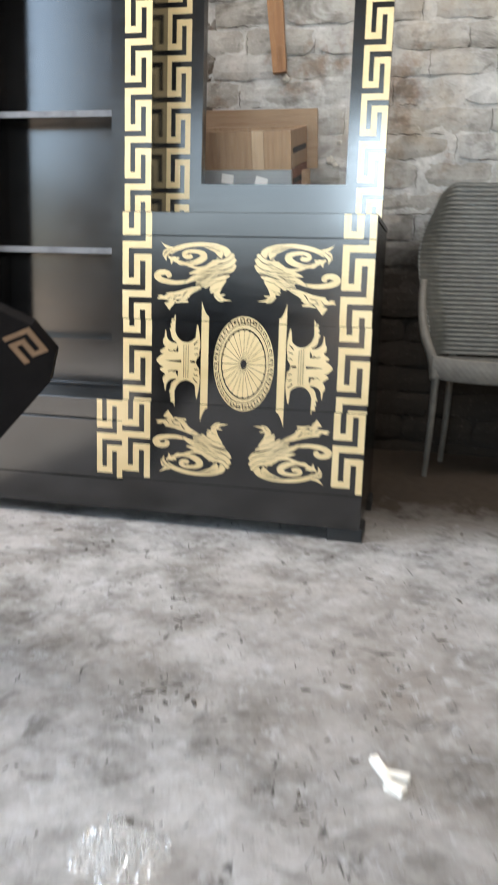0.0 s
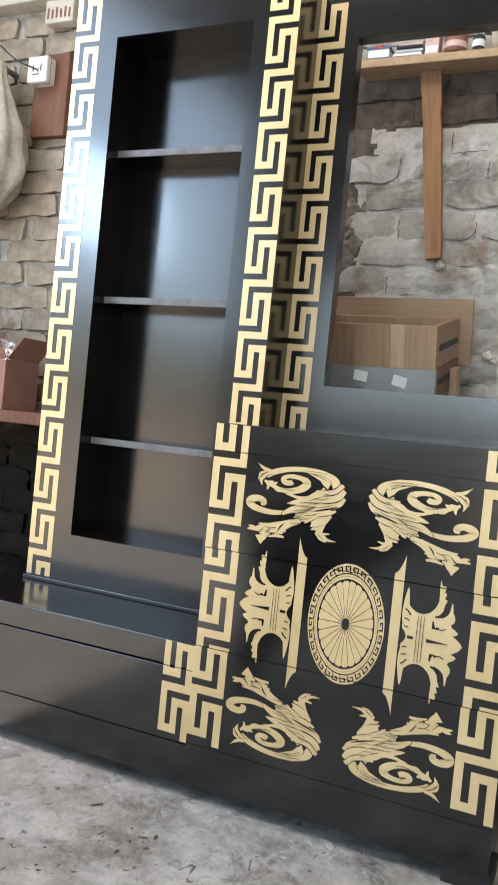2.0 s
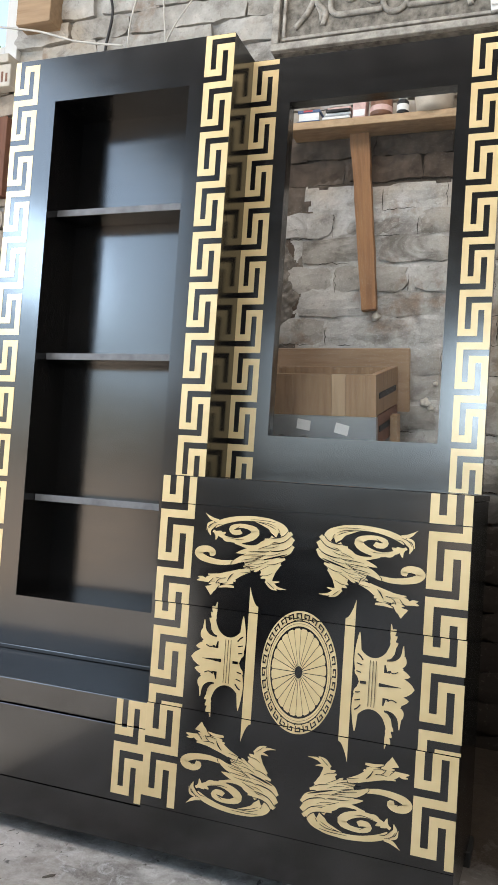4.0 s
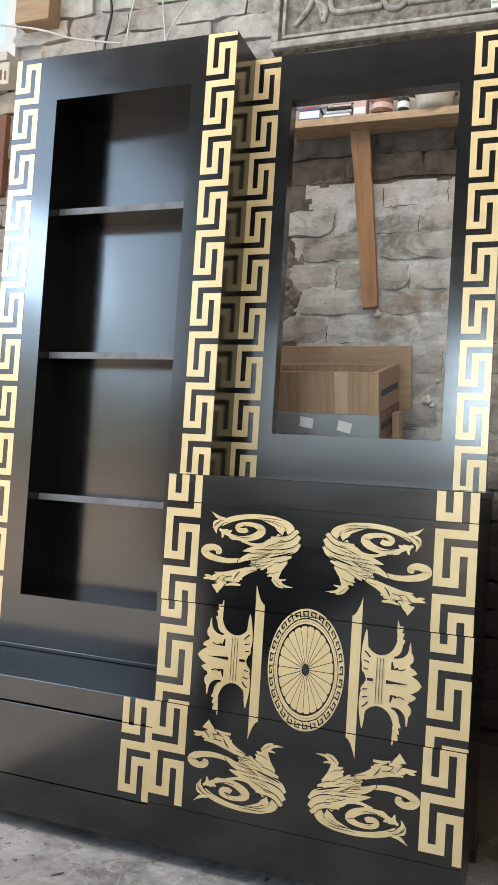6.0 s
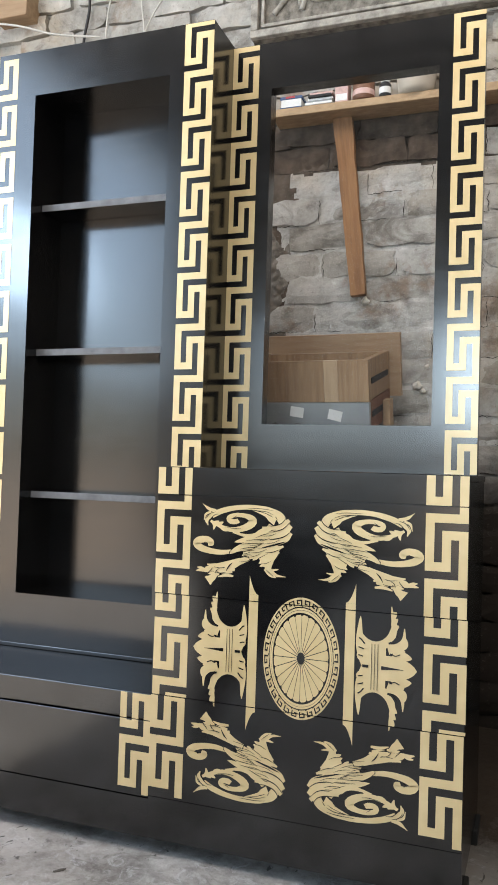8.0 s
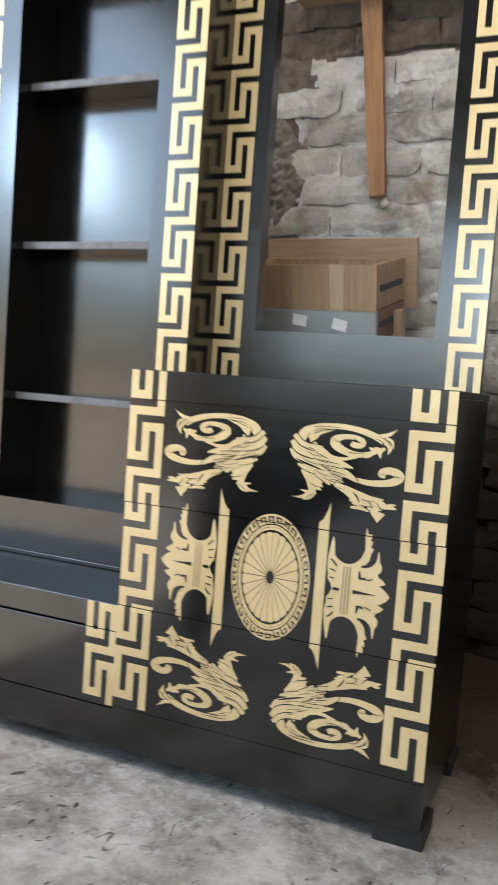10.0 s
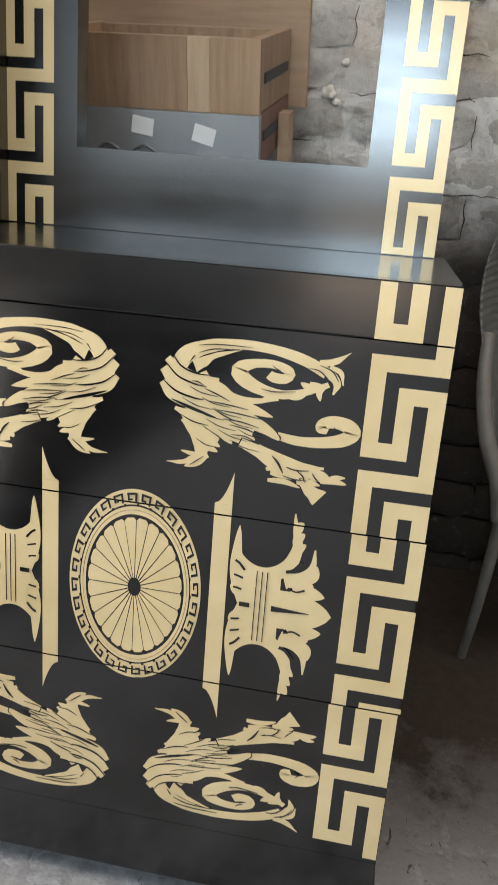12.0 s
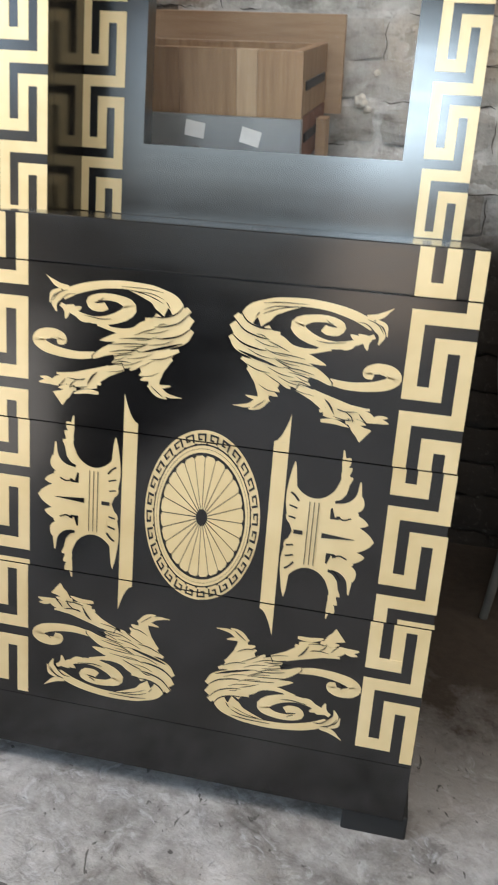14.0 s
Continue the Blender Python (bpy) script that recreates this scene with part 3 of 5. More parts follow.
    # tail with a small curl
    band(((0.1316, 0.1705), (0.1497, 0.1680), (0.1692, 0.1694), (0.1852, 0.1738), (0.1927, 0.1807), (0.1884, 0.1868), (0.1775, 0.1892), (0.1690, 0.1868), (0.1668, 0.1822), (0.1722, 0.1797)), (0.0070, 0.0085, 0.0100, 0.0118, 0.0128, 0.0125, 0.0112, 0.0102, 0.0092, 0.0050))
    line(((0.1770, 0.1849), (0.1795, 0.1818), (0.1760, 0.1786)), 0.0009)
    # sprig
    band(((0.1013, 0.1604), (0.1160, 0.1542), (0.1310, 0.1454)), (0.0082, 0.0105, 0.0136))
    band(((0.1157, 0.1575), (0.1406, 0.1480), (0.1584, 0.1445), (0.1727, 0.1454)), (0.0068, 0.0091, 0.0068, 0.0023))
    leaf((0.1309, 0.1466), (0.1417, 0.1358), 0.0091, 0.08)
    leaf((0.1285, 0.1368), (0.1529, 0.1326), 0.0100, 0.08)
    leaf((0.1458, 0.1385), (0.1700, 0.1371), 0.0114, 0.08)
    leaf((0.1612, 0.1377), (0.1789, 0.1351), 0.0100, 0.08)
    leaf((0.1703, 0.1333), (0.1922, 0.1331), 0.0055, 0.08)
    leaf((0.1756, 0.1348), (0.1907, 0.1393), 0.0041, 0.08)
    leaf((0.1267, 0.1281), (0.1541, 0.1246), 0.0045, 0.08)
    leaf((0.1245, 0.1381), (0.1379, 0.1411), 0.0041, 0.08)
    leaf((0.1510, 0.1295), (0.1707, 0.1291), 0.0055, 0.08)
    band(((0.1536, 0.1298), (0.1636, 0.1224), (0.1714, 0.1167)), (0.0032, 0.0114, 0.0173))
    line(((0.1289, 0.1516), (0.1342, 0.1457), (0.1390, 0.1367)), 0.0020)
    line(((0.1500, 0.1408), (0.1559, 0.1359), (0.1579, 0.1302)), 0.0011)
    line(((0.1386, 0.1343), (0.1486, 0.1321), (0.1595, 0.1323)), 0.0011)
    line(((0.1631, 0.1402), (0.1662, 0.1358), (0.1704, 0.1319)), 0.0011)
    line(((0.1411, 0.1428), (0.1500, 0.1408), (0.1608, 0.1419)), 0.0011)


def palmette(bm, cuts, place, y):
    """A lyre-shaped palmette with two crescents and a leafy head."""
    def band(points, width, n=16, into=bm, lift=0.0):
        foil_ribbon(into, spline([(*p, 0) for p in points], n), width, y - lift, place)

    def leaf(a, b, w, sag=0.0):
        mid = ((a[0] + b[0]) / 2 - sag * (b[1] - a[1]), (a[1] + b[1]) / 2 + sag * (b[0] - a[0]))
        band((a, mid, b), lambda t: 0.0005 + w * math.sin(math.pi * min(1, 0.15 + 0.85 * t)) ** 0.7, 12)

    band(((0.122, -0.036), (0.122, 0.0), (0.122, 0.036)), lambda t: 0.034, 10)
    band(((0.100, 0.0), (0.130, 0.0), (0.165, 0.0)), lambda t: 0.040, 10)
    for s in (1, -1):
        arc = [Vector((0.121 + 0.0285 * math.cos(a), s * (0.066 + 0.0325 * math.sin(a)), 0)) for a in [radians(190 + 170 * k / 21) for k in range(22)]]
        foil_ribbon(bm, arc, lambda t: 0.0025 + 0.0125 * math.sin(math.pi * t) ** 0.6, y, place)
        band(((0.146, s * 0.046), (0.1515, s * 0.066), (0.1485, s * 0.084), (0.1465, s * 0.099)), lambda t: 0.014 - 0.0128 * t, 14)
        for k in range(3):
            leaf((0.149, s * (0.056 + 0.012 * k)), (0.159 - 0.002 * k, s * (0.070 + 0.0105 * k)), 0.0085, 0.1 * s)
        band(((0.110, s * 0.006), (0.1005, s * 0.024), (0.0955, s * 0.044), (0.0962, s * 0.080)), lambda t: 0.024 * (1 - t) ** 0.7 + 0.0008, 18)
        leaf((0.104, s * 0.010), (0.0915, s * 0.019), 0.008, 0.1 * s)
        leaf((0.102, s * 0.026), (0.0905, s * 0.036), 0.007, 0.1 * s)
        band(((0.142, s * 0.030), (0.158, s * 0.036), (0.167, s * 0.048), (0.168, s * 0.066)), lambda t: 0.016 - 0.0145 * t, 14)
        leaf((0.150, s * 0.024), (0.170, s * 0.029), 0.012, 0.1 * s)
        leaf((0.148, s * 0.012), (0.181, s * 0.019), 0.016, 0.15 * s)
        leaf((0.160, s * 0.032), (0.171, s * 0.050), 0.009, -0.2 * s)
        for pts, w in ((((0.143, s * 0.040), (0.150, s * 0.043), (0.157, s * 0.052)), 0.0032), (((0.146, s * 0.024), (0.154, s * 0.021), (0.162, s * 0.024)), 0.0016),
                       (((0.094, s * 0.017), (0.098, s * 0.0165), (0.102, s * 0.0155)), 0.0018), (((0.094, s * 0.030), (0.098, s * 0.029), (0.103, s * 0.0275)), 0.0018),
                       (((0.0945, s * 0.045), (0.099, s * 0.042), (0.104, s * 0.036)), 0.0022)):
            band(pts, lambda t: w, 8, cuts, 0.0007)
    leaf((0.140, 0.0), (0.189, 0.0), 0.033)
    for x in (0.116, 0.121, 0.126):
        band(((x, -0.037), (x, 0.0), (x, 0.037)), lambda t: 0.0007, 6, cuts, 0.0007)
    band(((0.132, 0.0), (0.150, 0.0), (0.168, 0.0)), lambda t: 0.0055 * (1 - t) + 0.0004, 8, cuts, 0.0007)
    band(((0.101, 0.0), (0.106, 0.0), (0.111, 0.0)), lambda t: 0.0045, 6, cuts, 0.0007)


def medallion(bm, cuts, cx, cz, rx, rz, y):
    """An oval sunburst in a ring of small meanders."""
    def at(r, a):
        return cx + rx * r * math.cos(a), cz + rz * r * math.sin(a)

    def ring(r0, r1, n=96):
        for k in range(n):
            a, b = 2 * math.pi * k / n, 2 * math.pi * (k + 1) / n
            foil_quad(bm, at(r0, a), at(r0, b), at(r1, b), at(r1, a), y)

    n = 24
    for k in range(n):
        a, b = 2 * math.pi * (k + 0.03) / n, 2 * math.pi * (k + 0.97) / n
        m = (a + b) / 2
        foil_quad(bm, at(0.10, a + 0.06), at(0.10, b - 0.06), at(0.692, b), at(0.692, a), y)
        foil_quad(bm, at(0.692, a), at(0.692, b), at(0.716, m + 0.07), at(0.716, m - 0.07), y)
    ring(0.750, 0.789)
    ring(0.795, 0.828)
    ring(0.848, 1.0)
    units = 28
    for k in range(units):
        a0, da = 2 * math.pi * k / units, 2 * math.pi / units

        def cell(u0, u1, r0, r1):
            foil_quad(cuts, at(r0, a0 + u0 * da), at(r0, a0 + u1 * da), at(r1, a0 + u1 * da), at(r1, a0 + u0 * da), y - 0.0007)
        cell(0.0, 0.13, 0.868, 0.968)
        cell(0.13, 0.68, 0.948, 0.968)
        cell(0.55, 0.68, 0.906, 0.948)
        cell(0.33, 0.68, 0.890, 0.908)
        cell(0.83, 1.0, 0.842, 0.858)


def sideboard():
    ob = thing("drawer_chest", "black lacquered chest of drawers with gold meander borders and scroll ornaments", "chest", at=pose(0, 0, 0))
    y1 = 2.10
    part("carcass", block(CX0 + 0.001, CX1 - 0.001, F + 0.016, y1, 0.063, CT - 0.012), BLACK, ob)
    part("top", block(CX0, CX1 + 0.001, F + 0.0163, y1, CT - 0.011, CT, 0.0008), BLACK, ob, "glossy black top")
    part("top_rail", block(CX0, CX1, F, F + 0.016, SEAMS[0] + 0.0007, CT, 0.0012), BLACK, ob)
    for lo, hi in zip(SEAMS[1:], SEAMS):
        part("drawer_front", block(CX0, CX1, F, F + 0.016, lo + 0.0007, hi - 0.0007), BLACK, ob)
    part("plinth", block(CX0, CX1, F + 0.001, F + 0.016, 0.061, SEAMS[3] - 0.0007), BLACK, ob)
    for a, b, y0 in ((-0.066, 0.012, F + 0.004), (CX0 + 0.01, CX0 + 0.08, F + 0.2)):
        part("foot", block(a, b, y0, y0 + 0.085, FLOOR - 0.004, 0.063, 0.003), RUBBER, ob, "small black block foot")
        part("foot", block(a, b, y1 - 0.09, y1 - 0.01, FLOOR - 0.004, 0.063, 0.003), RUBBER, ob)
    for a, b in ((CX0, CX0 + 0.0665), (CX1 - 0.0665, CX1)):
        part("gold_border", key_band(a, b, 0.131, CT - 0.0014, F, 0.660, 0.104, SEAMS, slips=DRAWER_SLIP), GOLD, ob, "gold foil meander border")
    cx, cz = -0.2635, 0.407
    for sx in (1, -1):
        for sz in (1, -1):
            bm, cuts = bmesh.new(), bmesh.new()
            scroll_figure(bm, cuts, lambda u, v: (cx + sx * (0.194 + (u - 0.192) * 1.08), cz + sz * v), F)
            cut_at(bm, SEAMS)
            fig = part("scroll_ornament", bm, GOLD, ob, "gold foil winged scroll ornament")
            part("engraving", cuts, BLACK, fig, "dark lines cut through the foil")["kind"] = "stuff"
        bm, cuts = bmesh.new(), bmesh.new()
        palmette(bm, cuts, lambda u, v: (cx + sx * (u + 0.0055), cz + v), F)
        cut_at(bm, SEAMS)
        fig = part("palmette_ornament", bm, GOLD, ob, "gold foil palmette")
        part("engraving", cuts, BLACK, fig, "dark lines cut through the foil")["kind"] = "stuff"
        bm = bmesh.new()
        a, b = cx + sx * 0.0765, cx + sx * 0.0930
        foil_quad(bm, (a, cz - 0.099), (b, cz - 0.099), (b, cz + 0.099), (a, cz + 0.099), F)
        tip = [(a + (b - a) * f, 0.0992 + 0.0318 * f ** 1.9) for f in (0.0, 0.22, 0.42, 0.6, 0.76, 0.9)]
        for s in (1, -1):
            for (p, h), (q, k) in zip(tip, tip[1:]):
                foil_quad(bm, (p, cz + s * 0.0992), (q, cz + s * 0.0992), (q, cz + s * k), (p, cz + s * h), F)
            foil_quad(bm, (tip[-1][0], cz + s * 0.0992), (b, cz + s * 0.0992), (b, cz + s * 0.131), (tip[-1][0], cz + s * tip[-1][1]), F)
        cut_at(bm, SEAMS)
        part("gold_bar", bm, GOLD, ob, "gold foil bar with a pointed tip at both ends")
    bm, cuts = bmesh.new(), bmesh.new()
    medallion(bm, cuts, cx + 0.002, cz, 0.0665, 0.1015, F)
    cut_at(bm, SEAMS)
    fig = part("medallion", bm, GOLD, ob, "gold foil oval sunburst medallion")
    part("engraving", cuts, BLACK, fig, "dark lines cut through the foil")["kind"] = "stuff"


def low_bench():
    ob = thing("low_cabinet", "long low black lacquered cabinet with a gold meander corner", "cabinet", at=pose(0, 0, 0))
    a, b = -1.95, CX0 - 0.0001
    part("carcass", block(a, b - 0.001, F + 0.016, 2.10, 0.062, 0.264), BLACK, ob)
    part("top", block(a, b, F, 2.11, 0.2675, TB, 0.002), BLACK, ob, "glossy black top slab")
    part("drawer_front", block(a, b, F, F + 0.016, 0.1312, 0.2648, 0.0012), BLACK, ob)
    part("plinth", block(a, b, F + 0.001, F + 0.016, 0.060, 0.1288), BLACK, ob)
    for x in (a + 0.05, -1.2, b - 0.1):
        part("foot", block(x, x + 0.07, F + 0.2, F + 0.27, FLOOR - 0.004, 0.063, 0.003), RUBBER, ob)
        part("foot", block(x, x + 0.07, 2.02, 2.09, FLOOR - 0.004, 0.063, 0.003), RUBBER, ob)
    part("gold_border", key_band(b - 0.061, b, 0.134, TB - 0.002, F, 0.236, 0.104, (0.266,)), GOLD, ob, "gold foil meander border")


def tower():
    ob = thing("open_shelf_unit", "tall black lacquered open shelf unit with gold meander stiles", "shelf unit", at=pose(0, 0, 0))
    ox0, ox1, oz0, oz1, back = -0.985, -0.647, 0.431, 1.556, 2.073
    part("side_panel", block(TX1 - 0.018, TX1, TY + 0.018, back + 0.02, TB + 0.0005, TT, 0.001), BLACK, ob)
    part("side_panel", block(TX0, TX0 + 0.018, TY + 0.018, back + 0.02, TB + 0.0005, TT, 0.001), BLACK, ob)
    part("inner_panel", block(ox1, ox1 + 0.016, TY + 0.018, back, oz0 - 0.02, oz1 + 0.02), BLACK, ob)
    part("inner_panel", block(ox0 - 0.016, ox0, TY + 0.018, back, oz0 - 0.02, oz1 + 0.02), BLACK, ob)
    part("back_panel", block(TX0 + 0.018, TX1 - 0.018, back, back + 0.012, TB + 0.001, TT - 0.001), BLACK, ob)
    part("stile", block(ox1, TX1, TY, TY + 0.018, TB + 0.0005, TT), BLACK, ob)
    part("stile", block(TX0, ox0, TY, TY + 0.018, TB + 0.0005, TT), BLACK, ob)
    part("top_rail", block(ox0, ox1, TY, TY + 0.018, oz1, TT - 0.0005), BLACK, ob)
    part("bottom_rail", block(ox0, ox1, TY, TY + 0.018, TB + 0.001, oz0), BLACK, ob)
    part("base_strip", block(TX0 - 0.004, TX1 + 0.002, TY - 0.008, TY - 0.0005, TB + 0.0005, TB + 0.009, 0.0012), BLACK, ob, "narrow rounded foot strip")
    part("top_panel", block(TX0 + 0.018, TX1 - 0.018, TY + 0.018, back, TT - 0.018, TT - 0.001), BLACK, ob)
    part("deck", block(ox0, ox1, TY + 0.018, back, oz0 - 0.018, oz0 - 0.002), BLACK, ob)
    part("lintel", block(ox0, ox1, TY + 0.018, back, oz1 + 0.002, oz1 + 0.018), BLACK, ob)
    for z in (1.316, 0.982, 0.657):
        shelf = part("shelf", block(ox0 + 0.0005, ox1 - 0.0005, TY + 0.043, back - 0.001, z - 0.0155, z, 0.001), BLACK, ob)
        part("edge_strip", block(ox0 + 0.001, ox1 - 0.001, TY + 0.041, TY + 0.0425, z - 0.015, z - 0.0005), EDGE, shelf, "grey worn shelf edge")
    part("gold_border", key_band(TX1 - 0.0665, TX1, TB + 0.002, TT - 0.001, TY, 0.805, 0.1075), GOLD, ob, "gold foil meander border")
    part("gold_border", key_band(TX0, TX0 + 0.0665, TB + 0.012, TT - 0.001, TY, 0.815, 0.1075), GOLD, ob, "gold foil meander border")


def glazed_frame():
    ob = thing("glazed_frame", "black lacquered upright frame with clear glass and gold meander stiles", "frame", at=pose(0, 0, 0))
    ox0, ox1, oz0, oz1 = -0.456, -0.097, 0.819, 1.553
    t = 0.034
    z0 = CT + 0.0005
    part("stile", block(FX0, ox0, FY, FY + t, z0, FT), BLACK, ob)
    part("stile", block(ox1, FX1, FY, FY + t, z0, FT), BLACK, ob)
    part("top_rail", block(ox0, ox1, FY, FY + t, oz1, FT - 0.0005), BLACK, ob)
    part("bottom_rail", block(ox0, ox1, FY, FY + t, z0, oz0), BLACK, ob)
    g = part("glass_pane", block(ox0 - 0.0002, ox1 + 0.0002, FY + 0.014, FY + 0.018, oz0 - 0.0002, oz1 + 0.0002), DUSTY, ob, "clear glass pane with a film of dust")
    g.visible_shadow = False
    part("gold_border", key_band(FX0 - 0.004, ox0 - 0.030, z0 + 0.001, FT - 0.001, FY, 0.797, 0.1075), GOLD, ob, "gold foil meander border")
    part("gold_border", key_band(FX1 - 0.063, FX1, z0 + 0.001, FT - 0.001, FY, 0.811, 0.106), GOLD, ob, "gold foil meander border")


sideboard()
low_bench()
tower()
glazed_frame()


# ---- the back wall's things ----
def wall_shelf():
    ob = thing("wall_shelf", "chipboard wall shelf propped on a slanting timber bracket", "shelf", at=pose(0, 0, 0))
    part("board", block(-0.615, 0.02, 2.520, 2.603, 1.702, 1.724, 0.002), CHIP, ob)
    bm = bmesh.new()
    slab(bm, -0.026, 0.026, -0.012, 0.012, -0.258, 0.258)
    bmesh.ops.subdivide_edges(bm, edges=[e for e in bm.edges if abs(e.verts[0].co.z - e.verts[1].co.z) > 0.1], cuts=14)
    for v in bm.verts:
        v.co.x *= 0.90 + 0.35 * v.co.z
        v.co.x += 0.0025 * noise.noise((v.co.x * 60, v.co.z * 22, 1)) + 0.0012 * noise.noise((v.co.x * 60, v.co.z * 80, 5))
    b = part("bracket", bm, TIMBER, ob, "brown slanting timber bracket")
    b.matrix_basis = pose(-0.396, 2.583, 1.462, 0, -6.6, 0)


def shelf_items():
    z = 1.7245
    b = thing("book", "dark blue paperback lying on the wall shelf", "book")
    part("pages", block(-0.5863, -0.5289, 2.5222, 2.5909, z + 0.002, z + 0.024), PAPER, b)
    part("cover", block(-0.5894, -0.5258, 2.5200, 2.5937, z + 0.0242, z + 0.032, 0.001), BLUE, b)
    part("cover", block(-0.5894, -0.5258, 2.5200, 2.5937, z, z + 0.0018), BLUE, b)
    part("label_strip", block(-0.5727, -0.5466, 2.5190, 2.5199, z + 0.026, z + 0.031), RED, b)
    for k in range(5):
        s = thing("magazine", "thin glossy magazine in a pile on the wall shelf", "magazine", "pile of magazines")
        part("pages", block(-0.5174 + 0.003 * k, -0.4402 - 0.004 * (k % 2), 2.5194 + 0.004 * (k % 3), 2.5964, z + 0.007 * k, z + 0.007 * k + 0.0064, 0.0008),
             (PAPER, SHEET, PAPER, INK, PINK)[k], s)
    b = thing("small_carton", "pink and white printed carton on the wall shelf", "carton")
    part("box", block(-0.4340, -0.3985, 2.5249, 2.5634, z, z + 0.062, 0.001), PINK, b)
    part("white_panel", block(-0.4319, -0.4006, 2.5241, 2.5248, z + 0.004, z + 0.022), PAPER, b)
    b = thing("tin_can", "brown printed tin with a pale lid on the wall shelf", "tin")
    bm = bmesh.new()
    lathe(bm, [(0.028, 0), (0.030, 0.002), (0.030, 0.052), (0.0285, 0.054)], (-0.3589, 2.5442, z))
    part("body", bm, COCOA, b, smooth=True)
    bm = bmesh.new()
    lathe(bm, [(0.0305, 0.0545), (0.0305, 0.064), (0.028, 0.066)], (-0.3589, 2.5442, z))
    part("lid", bm, PINK, b)
    bm = bmesh.new()
    lathe(bm, [(0.0302, 0.012), (0.0306, 0.013), (0.0306, 0.026), (0.0302, 0.027)], (-0.3589, 2.5442, z))
    part("band", bm, PINK, b)
    b = thing("glass_jar", "small dark glass jar with a white cap on the wall shelf", "jar")
    bm = bmesh.new()
    lathe(bm, [(0.013, 0), (0.016, 0.003), (0.016, 0.035), (0.011, 0.041)], (-0.2994, 2.5387, z))
    part("body", bm, INK, b, smooth=True)
    bm = bmesh.new()
    lathe(bm, [(0.0125, 0.0415), (0.0125, 0.056), (0.011, 0.057)], (-0.2994, 2.5387, z))
    part("cap", bm, WHITE, b)
    bm = bmesh.new()
    lathe(bm, [(0.0162, 0.010), (0.0165, 0.011), (0.0165, 0.026), (0.0162, 0.027)], (-0.2994, 2.5387, z))
    part("label_band", bm, PAPER, b)
    b = thing("round_pot", "round beige clay pot on the wall shelf", "pot")
    bm = bmesh.new()
    lathe(bm, [(0.040, 0), (0.047, 0.012), (0.052, 0.045), (0.051, 0.085), (0.054, 0.092), (0.050, 0.094), (0.046, 0.08), (0.02, 0.075)], (-0.2181, 2.5469, z), 32)
    part("body", bm, CLAY, b, smooth=True)
    b = thing("tin_can", "grey metal tin with a dark rim on the wall shelf", "tin")
    bm = bmesh.new()
    lathe(bm, [(0.024, 0), (0.026, 0.002), (0.026, 0.07), (0.024, 0.072)], (-0.1273, 2.5414, z))
    part("body", bm, SHEET, b, smooth=True)
    bm = bmesh.new()
    lathe(bm, [(0.0265, 0.0725), (0.0265, 0.080), (0.025, 0.081)], (-0.1273, 2.5414, z))
    part("rim", bm, INK, b)


